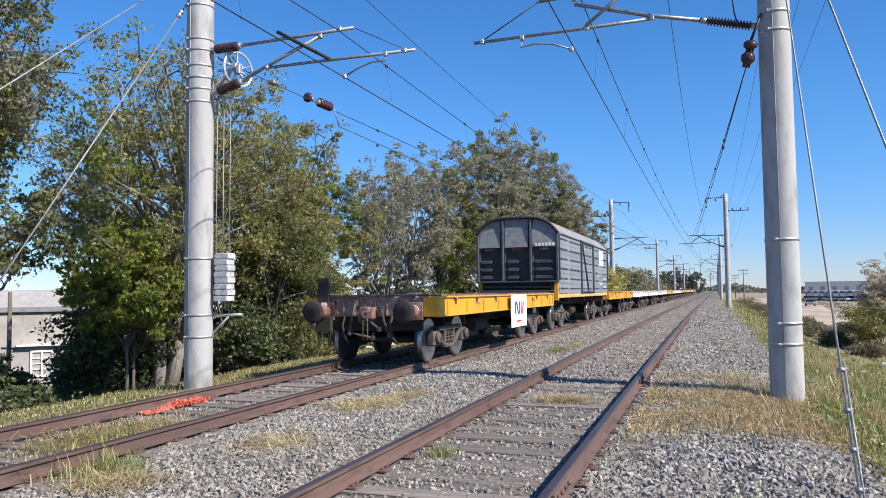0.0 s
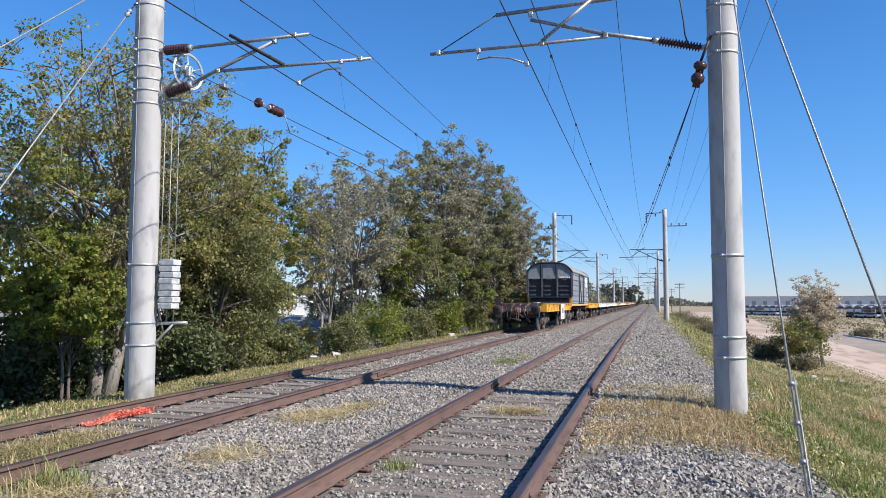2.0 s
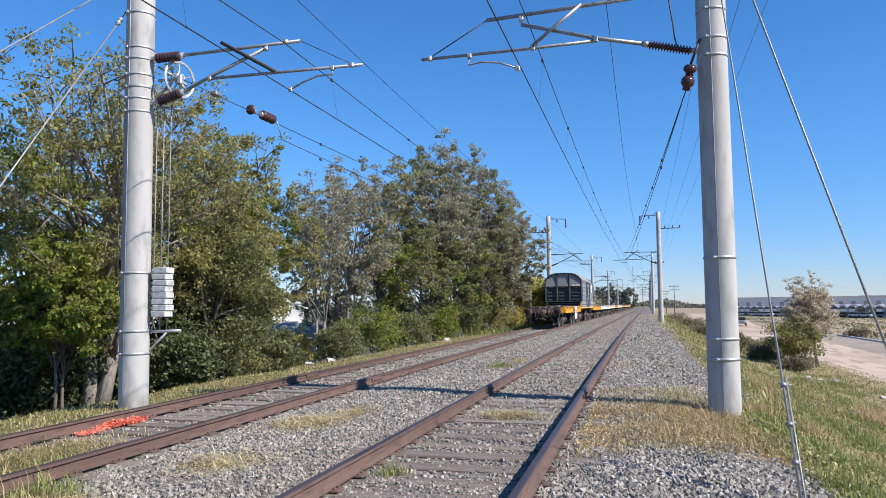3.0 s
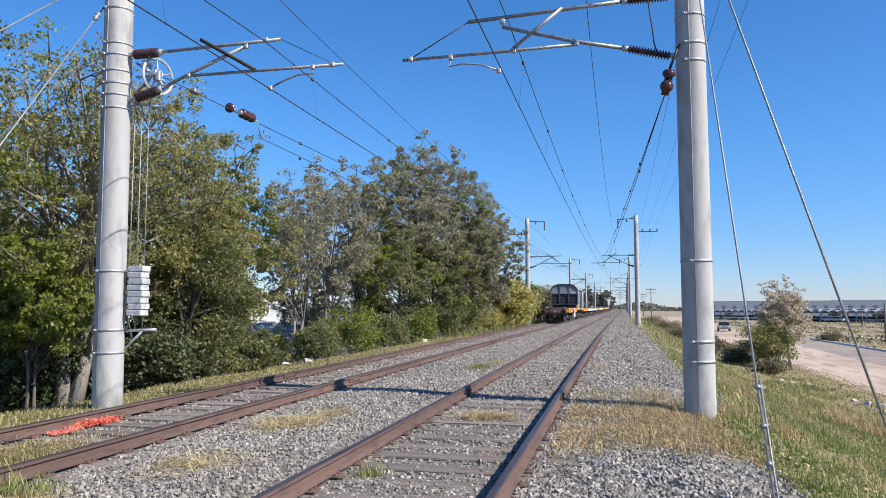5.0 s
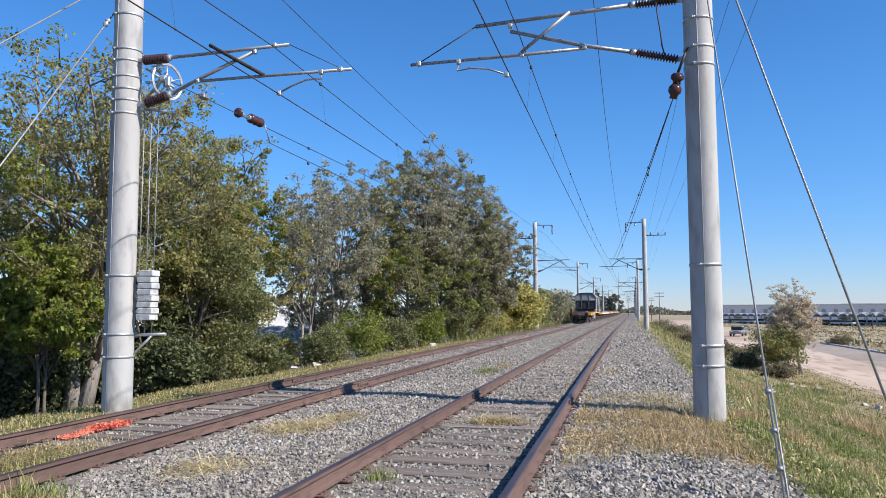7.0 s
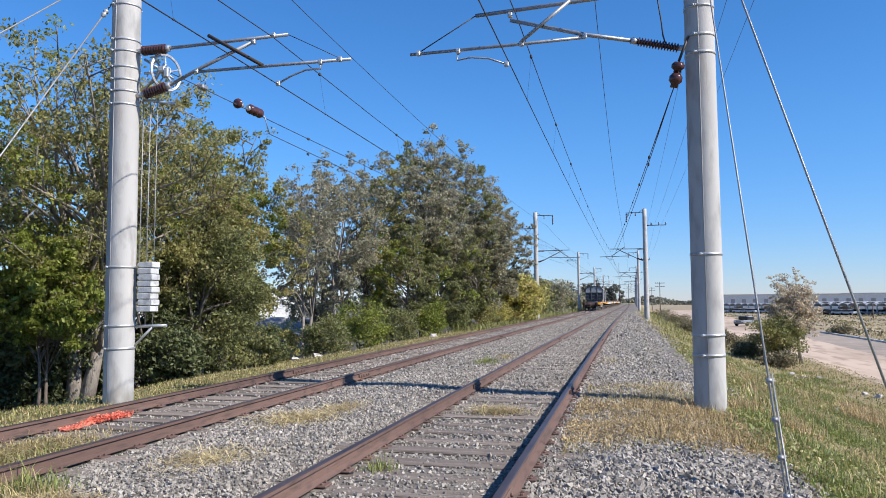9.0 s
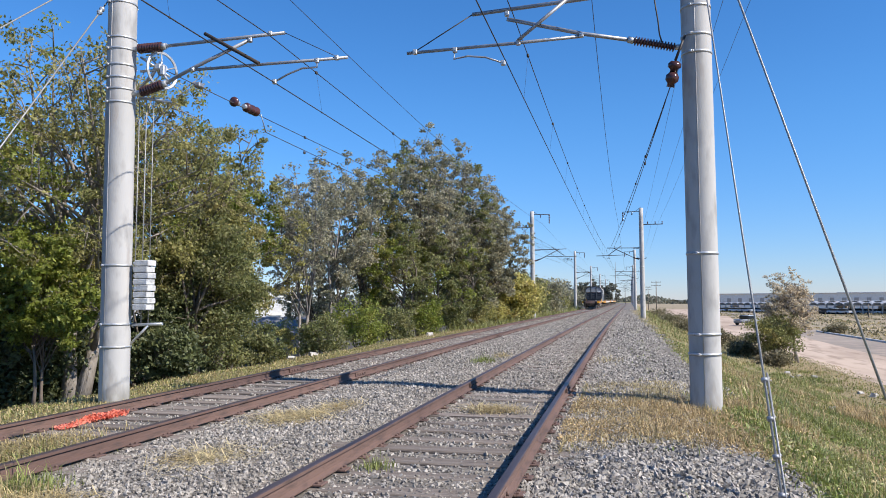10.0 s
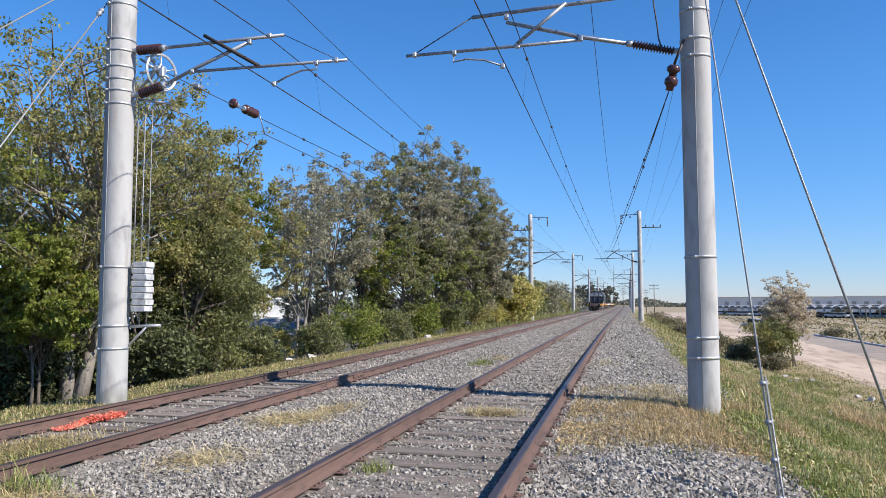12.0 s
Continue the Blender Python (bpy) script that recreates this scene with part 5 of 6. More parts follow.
    tree(-11.2, 50.0, 7.0, 2.6, "leafy tree with fresh green foliage", "leaf_mid", 13000, 0.17, 30, low=0.12, limbs=28, mixed=("leaf_green", 0.3), stems=2)
    tree(-10.6, 56.5, 6.5, 2.5, "leafy tree with dark green foliage", "leaf_mid", 12000, 0.18, 31, low=0.1, limbs=26, stems=2)
    tree(-12.0, 61.0, 5.5, 2.4, "leafy tree with dark green foliage", "leaf_mid", 11000, 0.18, 32, low=0.08, limbs=26, stems=2)
    tree(-9.1, 63.5, 10.2, 3.0, "tall tree with grey-green crown", "leaf_grey", 10000, 0.2, 33, low=0.25, limbs=28, trunk=0.15)
    tree(-17.4, 43.0, 8.6, 3.0, grey, "leaf_grey", 10000, 0.18, 34, low=0.15, limbs=28, trunk=0.15, stems=2)
    tree(-15.6, 49.5, 10.5, 3.2, grey, "leaf_mid", 11000, 0.18, 35, low=0.12, limbs=30, trunk=0.16, stems=2)
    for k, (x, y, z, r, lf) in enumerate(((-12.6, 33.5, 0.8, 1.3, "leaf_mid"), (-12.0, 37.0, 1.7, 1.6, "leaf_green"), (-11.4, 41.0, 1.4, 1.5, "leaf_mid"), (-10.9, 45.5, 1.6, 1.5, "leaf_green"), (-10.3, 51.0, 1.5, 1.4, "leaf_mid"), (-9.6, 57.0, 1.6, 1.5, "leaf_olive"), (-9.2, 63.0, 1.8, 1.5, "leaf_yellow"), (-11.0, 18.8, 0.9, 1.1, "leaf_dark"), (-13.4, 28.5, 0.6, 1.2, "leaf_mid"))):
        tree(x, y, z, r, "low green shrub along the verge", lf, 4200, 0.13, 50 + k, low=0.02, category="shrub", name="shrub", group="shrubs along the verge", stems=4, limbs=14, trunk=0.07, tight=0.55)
    for k, (x, y, z, r, lf) in enumerate(((-8.9, 66.5, 4.2, 2.3, "leaf_yellow"), (-9.4, 71, 4.2, 2.5, "leaf_yellow"), (-11.2, 79, 3.8, 2.8, "leaf_yellow"), (-11.2, 87, 4.0, 3.2, "leaf_olive"), (-12.0, 96, 4.6, 3.6, "leaf_mid"), (-11.5, 108, 5.0, 4.0, "leaf_grey"), (-14.0, 122, 3.4, 4.5, "leaf_grey"), (-13.0, 142, 3.5, 4.5, "leaf_olive"), (-12.5, 165, 3.4, 4.5, "leaf_grey"), (-24, 160, 8.0, 5.0, "leaf_mid"))):
        tree(x + bend(y), y, z, r, "wide shrub turning yellow beside the line" if lf == "leaf_yellow" else "wide green shrub beside the line", lf, 9000 if y < 110 else 5200, 0.2 + y / 600, 70 + k, low=0.02, category="shrub", name="shrub", group="shrubs along the line", stems=4, limbs=20, trunk=0.1, tight=0.6)
    for k, (x, y, z, r) in enumerate(((-10, 300, 9, 7), (-4, 315, 8, 6), (-18, 330, 10, 8))):
        tree(x, y, z, r, "far tree beside the line, paled as by haze", "hazed_leaf", 2500, 0.8, 90 + k, low=0.1, group="far trees", limbs=18, trunk=0.3)
    tree(-18.2, 41.5, 0.8, 1.1, "small yellowing shrub behind the bank", "leaf_yellow", 3500, 0.14, 47, low=0.02, name="shrub", category="shrub", group="shrubs under the trees", stems=3, limbs=12, trunk=0.05, tight=0.55)
    # young tree on the plain, pale crown and dark green foot
    tree(11.0, 49.0, 3.3, 1.55, "young tree with pale dry leaves on the plain", "leaf_pale", 13000, 0.105, 40, low=0.26, bark="bark_grey", limbs=60, trunk=0.11, tight=0.22, lean=(-0.35, 0), group="trees on the plain")
    tree(9.9, 48.4, 0.9, 1.55, "green shrub at the foot of the young tree", "leaf_olive", 9000, 0.13, 41, mixed=("leaf_mid", 0.2), low=0.12, tight=0.5, name="shrub", category="shrub", group="shrubs on the plain", stems=3, limbs=16, trunk=0.06)
    for k, (x, y, z, r) in enumerate(((8.8, 44, -1.3, 1.0), (8.2, 50, -1.1, 1.0), (7.8, 58, -0.9, 1.2), (9.6, 62, -1.3, 1.3), (8.4, 70, -0.9, 1.4), (7.5, 84, -0.8, 1.6), (9.0, 98, -0.9, 1.8), (7.2, 112, -0.6, 1.8), (9.8, 128, -0.9, 2.0), (7.6, 150, -0.5, 2.2), (9.5, 175, -0.6, 2.4), (46, 120, -0.8, 2.2), (38, 108, -1.2, 1.6), (26, 62, -1.4, 1.2), (31, 70, -1.2, 1.5), (35, 85, -1.2, 1.6), (24, 92, -1.3, 1.4), (29, 60, -1.6, 1.0), (41, 95, -1.0, 2.0))):
        tree(x, y, z, r, "low dry brownish shrub on the plain", "leaf_scrub", 2200, 0.13, 100 + k, low=0.02, name="shrub", category="shrub", group="shrubs on the plain", stems=3, limbs=12, trunk=0.04, tight=0.6)


build_trees()


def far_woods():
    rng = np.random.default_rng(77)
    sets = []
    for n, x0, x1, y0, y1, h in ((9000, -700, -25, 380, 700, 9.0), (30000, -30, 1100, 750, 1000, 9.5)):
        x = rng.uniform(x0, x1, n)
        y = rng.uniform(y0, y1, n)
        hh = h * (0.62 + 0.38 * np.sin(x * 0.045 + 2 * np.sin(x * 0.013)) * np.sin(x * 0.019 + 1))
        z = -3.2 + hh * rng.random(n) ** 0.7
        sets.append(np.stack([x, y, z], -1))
    # distance haze is put into the leaf colour
    tagged(new("far_woods", leaf_mesh("far_woods", np.concatenate(sets), 3.4, M["hazed_leaf"], rng)), "far line of trees along the horizon, haze in their colour", "woods", kind="stuff")
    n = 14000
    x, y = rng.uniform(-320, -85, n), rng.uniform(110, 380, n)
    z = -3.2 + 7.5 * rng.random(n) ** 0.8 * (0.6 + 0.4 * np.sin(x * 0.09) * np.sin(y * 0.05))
    tagged(new("town_trees", leaf_mesh("town_trees", np.stack([x, y, z], -1), 1.3, M["hazed_leaf"], rng)), "haze-pale trees scattered far behind the houses", "woods", kind="stuff")


far_woods()


def plain_growth():
    """Dry scrub, tufts and rubble in uneven patches on the plain beyond the road."""
    rng = np.random.default_rng(31)
    for name, label, n, x0, x1, y0, y1, size, high, mat, at in (
            ("dry_scrub", "dry brown scrub in patches on the plain", 30000, 23.5, 95, 48, 300, 0.34, 0.55, "leaf_scrub", 0.05),
            ("pale_scrub", "pale dry grass in patches on the plain", 30000, 23.0, 95, 45, 300, 0.30, 0.30, "grass_dry", 0.0),
            ("green_scrub", "dull green scrub in patches on the plain", 12000, 23.5, 90, 55, 280, 0.34, 0.7, "leaf_mid", 0.22),
            ("ditch_growth", "dark rough growth in the ditch below the bank", 9000, 7.6, 10.4, 52, 200, 0.17, 0.5, "leaf_scrub", 0.05),
            ("road_verge", "rough grass at the edge of the dirt road", 26000, 8.4, 12.4, 18, 150, 0.06, 0.12, "grass_green", -0.1),
            ("brown_verge", "brown dry grass at the edge of the dirt road", 16000, 8.0, 12.6, 16, 120, 0.05, 0.10, "grass_brown", 0.0)):
        x, y = rng.uniform(x0, x1, n), y0 + (y1 - y0) * rng.random(n) ** 1.5
        f = np.array([noise.noise((a * 0.11 + high * 9, b * 0.05, 3)) + 0.5 * noise.noise((a * 0.45, b * 0.2, 5)) for a, b in zip(x, y)])
        keep = f + rng.normal(0, 0.06, n) > at
        x, y, f = x[keep], y[keep], f[keep]
        z = np.array([lie(a, b) for a, b in zip(x, y)]) + high * rng.random(len(x)) * np.clip((f - at) * 3, 0.15, 1)
        tagged(new(name, leaf_mesh(name, np.stack([x, y, z], -1), size, M[mat], rng)), label, "scrub", kind="stuff")


plain_growth()


# ---- grass ----
def blades(name, label, spots, mat, rng, width=0.008, lay=0.35):
    """Thin bent blades; spots holds x, y, z, height rows."""
    n = len(spots)
    p = spots[:, :3]
    h = spots[:, 3][:, None]
    a = rng.uniform(0, 2 * np.pi, n)
    d = np.stack([np.cos(a), np.sin(a), np.zeros(n)], -1)
    s = np.stack([-np.sin(a), np.cos(a), np.zeros(n)], -1) * (width * rng.uniform(0.6, 1.5, n))[:, None]
    bendy = rng.uniform(0.1, 1.0, n)[:, None] * lay
    up = np.array([0, 0, 1.0])
    mid = p + up * h * 0.6 + d * h * bendy * 0.5
    tip = p + up * h * (1 - 0.5 * bendy) + d * h * bendy * 1.5
    v = np.stack([p - s, p + s, mid + s * 0.7, tip, mid - s * 0.7], 1).reshape(-1, 3)
    k = np.arange(n)[:, None] * 5
    me = bpy.data.meshes.new(name)
    fl = [tuple(r) for r in (k + np.array([[0, 1, 2, 4]])).tolist()] + [tuple(r) for r in (k + np.array([[4, 2, 3]])).tolist()]
    me.from_pydata(v.tolist(), [], fl)
    me.materials.append(mat)
    return tagged(new(name, me), label, "grass", kind="stuff")


def scatter(rng, n, x0, x1, y0, y1, h, clump=0.5, y_power=1.8, thresh=-0.1):
    """Places on the ground, denser near the walker and in patches."""
    x = rng.uniform(x0, x1, n)
    y = y0 + (y1 - y0) * rng.random(n) ** y_power
    x = x + np.array([bend(v) for v in y])
    f = np.array([noise.noise((a * clump, b * clump, 9)) for a, b in zip(x, y)])
    keep = (f + rng.normal(0, 0.12, n) > thresh) & ((x < 0) | (x > shoulder(y) - 0.35 + 0.5 * f))
    x, y = x[keep], y[keep]
    z = np.array([lie(a, b) for a, b in zip(x, y)]) - 0.01
    return np.stack([x, y, z, h * rng.gamma(5, 0.2, len(x)) * (1 + y / 90)], -1)


def build_grass():
    rng = np.random.default_rng(21)
    G = "verge grass, green with dry stalks"
    blades("verge_grass", G, scatter(rng, 26000, -11.0, -6.75, 5, 75, 0.055, thresh=-0.4), M["grass_green"], rng, 0.007, 0.9)
    blades("dry_verge_grass", "straw-coloured dry grass along the verge", scatter(rng, 46000, -10.8, -6.7, 5, 80, 0.065, thresh=-0.3), M["grass_dry"], rng, 0.006, 0.9)
    blades("slope_grass", "green grass and weeds on the embankment slope", scatter(rng, 74000, 2.0, 9.0, 3.2, 30, 0.075, thresh=-0.22, y_power=1.5), M["grass_green"], rng, 0.005, 0.8)
    blades("dry_slope_grass", "dry brown grass on the embankment slope", scatter(rng, 24000, 1.5, 6.0, 3.2, 34, 0.06, 0.8, thresh=0.0, y_power=1.5), M["grass_dry"], rng, 0.004, 0.9)
    blades("far_slope_grass", "rough green grass along the line", scatter(rng, 26000, 2.2, 10.5, 18, 120, 0.075, 0.4, thresh=0.0, y_power=1.2), M["grass_green"], rng, 0.013, 0.8)
    blades("far_dry_grass", "rough dry grass along the line", scatter(rng, 34000, 1.3, 11.5, 18, 130, 0.085, 0.6, thresh=-0.1, y_power=1.2), M["grass_dry"], rng, 0.012, 0.8)
    blades("tall_far_grass", "tall rough grass round the further masts", np.concatenate([scatter(rng, 4500, 3.2, 6.5, 45, 150, 0.15, 0.3, thresh=0.0, y_power=1.1), scatter(rng, 9000, -11.0, -7.3, 48, 150, 0.24, 0.3, thresh=-0.2, y_power=1.1)]), M["grass_green"], rng, 0.02, 0.7)
    near = np.concatenate([scatter(rng, 40000, 1.8, 9.0, -9, 3.6, 0.07, thresh=-0.35, y_power=1.0), scatter(rng, 6000, -11.0, -6.9, -7, 5, 0.055, thresh=-0.3, y_power=1.0)])
    blades("slope_grass", "green grass beside the line", near, M["grass_green"], rng, 0.007, 0.8)
    # tufts of taller growth on the slope, green and brown
    for nm, lb, mt, count, x0, x1, y1, h, lift in (("green_tufts", "rough green grass tufts on the embankment slope", "weed", 420, 2.7, 8.5, 26, 0.13, 0.0), ("tall_green_grass", "tall fresh green grass low on the slope", "weed", 520, 4.6, 10.5, 42, 0.13, 0.0), ("brown_tufts", "brown dry grass tufts on the embankment slope", "grass_brown", 260, 2.1, 7.5, 30, 0.17, 0.1), ("brown_stand", "reddish brown dried weeds low on the slope", "grass_brown", 240, 6.2, 9.6, 26, 0.28, 0.05), ("pale_tufts", "straw-coloured grass tufts on the slope", "grass_dry", 80, 2.4, 8.0, 28, 0.14, 0.0)):
        cx, cy = rng.uniform(x0, x1, count), 4.0 + (y1 - 4.0) * rng.random(count) ** 1.25
        grow = np.array([noise.noise((a * 0.55 + h * 40, b * 0.4, 12 + lift)) for a, b in zip(cx, cy)])
        sel = (grow > -0.02 + lift) & (cx > shoulder(cy) + 0.1)
        cx, cy = cx[sel], cy[sel]
        pick = rng.integers(0, len(cx), len(cx) * 85)
        x = cx[pick] + rng.normal(0, 0.16, len(pick))
        y = cy[pick] + rng.normal(0, 0.22, len(pick))
        z = np.array([lie(a, b) for a, b in zip(x, y)]) - 0.01
        blades(nm, lb, np.stack([x, y, z, h * (0.6 + 0.8 * rng.random(len(cx)))[pick] * rng.gamma(6, 1 / 6, len(x))], -1), M[mt], rng, 0.0065, 0.95)
    # dry patch round the foot of the mast
    n = 28000
    x = rng.normal(1.40, 0.60, n).clip(0.3, 3.1)
    y = rng.uniform(8.8, 15.8, n) + (x - 1.4) * 0.6
    keep = np.array([noise.noise((a * 1.4, b * 1.4, 3)) for a, b in zip(x, y)]) + rng.normal(0, 0.15, n) > -0.22
    x, y = x[keep], y[keep]
    z = np.interp(x, [0.3, 1.6, 2.0, 2.9], [-0.19, -0.22, -0.28, -0.38])
    blades("dry_grass_patch", "dry yellowish grass round the foot of the mast", np.stack([x, y, z, 0.075 * rng.gamma(4, 0.25, len(x))], -1), M["grass_dry"], rng, 0.0045, 1.0)
    n = 9000
    x, y = rng.normal(1.7, 0.5, n).clip(0.5, 2.8), rng.uniform(9.4, 13.4, n)
    keep = np.array([noise.noise((a * 1.7, b * 1.7, 5)) for a, b in zip(x, y)]) + rng.normal(0, 0.1, n) > 0.0
    x, y = x[keep], y[keep]
    z = np.interp(x, [0.3, 1.6, 2.0, 2.9], [-0.19, -0.22, -0.28, -0.38])
    blades("brown_grass_patch", "brown dry grass round the foot of the mast", np.stack([x, y, z, 0.12 * rng.gamma(4, 0.25, len(x))], -1), M["grass_brown"], rng, 0.0045, 0.9)
    n = 20000
    x, y = rng.uniform(0.2, 2.5, n), rng.uniform(8.9, 13.2, n)
    edge = np.array([noise.noise((a * 1.1, b * 1.1, 8)) for a, b in zip(x, y)])
    keep = edge + rng.normal(0, 0.1, n) > np.where(np.abs(y - 10.9) > 1.5, 0.05, -0.2)
    x, y = x[keep], y[keep]
    z = np.interp(x, [0.3, 1.6, 2.0, 2.9], [-0.17, -0.20, -0.26, -0.36])
    tagged(new("dry_thatch", leaf_mesh("dry_thatch", np.stack([x, y, z + 0.06 * rng.random(len(x))], -1), 0.032, M["grass_brown"], rng)), "matted dry yellow grass on the gravel shoulder", "grass", kind="stuff")
    n = 5000
    x, y = rng.normal(1.9, 0.7, n).clip(0.4, 2.9), 8.5 + 40 * rng.random(n) ** 1.2
    z = np.interp(x, [0.3, 1.6, 2.0, 2.9], [-0.19, -0.22, -0.28, -0.38])
    blades("green_patch", "low green weeds on the gravel shoulder", np.stack([x + np.array([bend(v) for v in y]), y, z, 0.06 * rng.gamma(4, 0.25, n)], -1), M["weed"], rng, 0.007, 0.8)
    # tufts growing through the ballast
    for cx, cy, rx, ry, n, h, mt in ((-0.9, 11.3, 0.35, 0.3, 420, 0.05, "grass_dry"), (-1.38, 7.2, 0.12, 0.16, 150, 0.08, "weed"), (-2.6, 20.0, 0.22, 0.6, 420, 0.13, "weed"), (-2.4, 22.0, 0.2, 0.6, 300, 0.11, "grass_dry"), (-4.05, 5.7, 0.26, 0.3, 560, 0.12, "weed"), (-3.95, 5.4, 0.34, 0.3, 300, 0.13, "grass_dry"), (-5.3, 7.0, 0.5, 0.8, 1500, 0.055, "grass_green"), (-5.5, 7.6, 0.45, 0.9, 1300, 0.06, "grass_dry"), (-5.0, 6.3, 0.3, 0.4, 300, 0.09, "grass_dry"), (0.55, 5.2, 0.12, 0.12, 60, 0.06, "weed"), (1.25, 5.9, 0.2, 0.3, 160, 0.07, "weed"), (0.55, 21.0, 0.3, 1.0, 240, 0.08, "grass_dry")):
        a = np.stack([rng.normal(cx, rx * 0.6, n), rng.normal(cy, ry * 0.6, n), np.full(n, -0.17), h * rng.gamma(4, 0.25, n)], -1)
        blades("grass_tuft", "grass tuft growing through the ballast", a, M[mt], rng, 0.0045, 0.8)
    # straw lying between the tracks
    for cx, cy, rx, ry, n, mt in ((-3.45, 9.9, 0.45, 0.6, 1500, "straw"), (-3.2, 10.9, 0.3, 0.7, 700, "straw"), (-3.2, 7.2, 0.42, 0.5, 700, "straw"), (-3.6, 5.3, 0.4, 0.35, 600, "straw"), (-0.9, 11.2, 0.4, 0.35, 500, "straw"), (-5.5, 7.0, 0.5, 0.9, 900, "grass_dry")):
        x, y = rng.normal(cx, rx * 0.55, n), rng.normal(cy, ry * 0.55, n)
        z = -0.145 + 0.05 * rng.random(n) ** 2
        t = rng.uniform(0, np.pi, n)
        d = np.stack([np.cos(t), np.sin(t), rng.normal(0, 0.22, n)], -1) * rng.uniform(0.04, 0.15, n)[:, None]
        s = np.stack([-np.sin(t), np.cos(t), np.zeros(n)], -1) * 0.0035
        p = np.stack([x, y, z], -1)
        v = np.stack([p - d - s, p + d - s, p + d + s, p - d + s], 1).reshape(-1, 3)
        tagged(new("straw_patch", array_mesh("straw_patch", v, np.arange(4 * n).reshape(-1, 4), M[mt])), "cut straw lying flat on the ballast", "straw", kind="stuff")
    for nm, lb, n, x0, mt, s in (("leafy_weeds", "low leafy green weeds among the grass", 64000, 2.2, "weed", 0.05), ("dry_litter", "dry brown leaf litter and stalks among the grass", 40000, 1.5, "grass_dry", 0.045), ("broad_weeds", "broad green weeds on the slope", 26000, 2.5, "weed", 0.07), ("verge_weeds", "short green growth on the verge", 13000, -10.8, "grass_green", 0.05), ("verge_litter", "dry stalks and leaf litter on the verge", 4500, -10.8, "grass_dry", 0.04), ("slope_litter", "brown dry stalks low on the slope", 22000, 5.2, "grass_dry", 0.06)):
        x, y = rng.uniform(x0, 9.0 if x0 > 0 else -6.8, n), 3.2 + 34 * rng.random(n) ** 1.6
        keep = (np.array([noise.noise((a * 0.9 + s * 99, b * 0.9, 6)) for a, b in zip(x, y)]) + rng.normal(0, 0.1, n) > -0.08) & ((x < 0) | (x > shoulder(y) - 0.2))
        x, y = x[keep], y[keep]
        z = np.array([lie(a, b) for a, b in zip(x, y)])
        c = np.stack([x, y, z + 0.07 * rng.random(len(x)) ** 2], -1)
        tagged(new(nm, leaf_mesh(nm, c, s, M[mt], rng)), lb, "weeds", kind="stuff")


build_grass()


# ---- litter and netting on the track ----
def netting():
    rng = np.random.default_rng(5)
    n = 800
    y = rng.uniform(8.5, 9.85, n)
    x = -6.07 + 0.05 * np.sin(y * 6) + rng.normal(0, 0.045, n)
    z = -0.15 + rng.random(n) ** 1.5 * 0.07 * (0.55 + 0.45 * np.sin(y * 4 + 1))
    me = leaf_mesh("plastic_netting", np.stack([x, y, z], -1), 0.06, M["orange"], rng)
    tagged(new("plastic_netting", me), "crumpled orange-red plastic netting lying along the rail", "netting")


netting()


def rubbish(x, y, s, seed):
    rng = random.Random(seed)
    g = Geo()
    g.box((0, 0, s * 0.3), (s, s * 0.7, s * 0.5), s * 0.15)
    g.v = [(a + rng.uniform(-s, s) * 0.18, b + rng.uniform(-s, s) * 0.18, c + rng.uniform(-s, s) * 0.12) for a, b, c in g.v]
    ob = solid("rubbish_bag", g, M["rag"], "pale crumpled rubbish lying on the grass", "rubbish", "rubbish on the verge")
    ob.matrix_basis = pose(x, y, lie(x, y) - 0.02, 0, 0, rng.uniform(0, 90))


for k, (x, y, s) in enumerate(((-10.2, 26.8, 0.30), (-10.7, 26.0, 0.26), (-10.5, 27.3, 0.22), (-9.4, 41.5, 0.34), (-9.2, 41.0, 0.24), (5.8, 27.0, 0.16), (6.3, 31.0, 0.2), (4.3, 20.0, 0.12), (6.9, 24.5, 0.2), (10.0, 31.6, 0.3), (10.3, 31.0, 0.24), (9.8, 32.4, 0.2), (10.8, 31.5, 0.22), (8.6, 39.5, 0.3), (8.9, 38.4, 0.22), (8.3, 37.0, 0.2), (9.6, 38.8, 0.24))):
    rubbish(x, y, s, k)


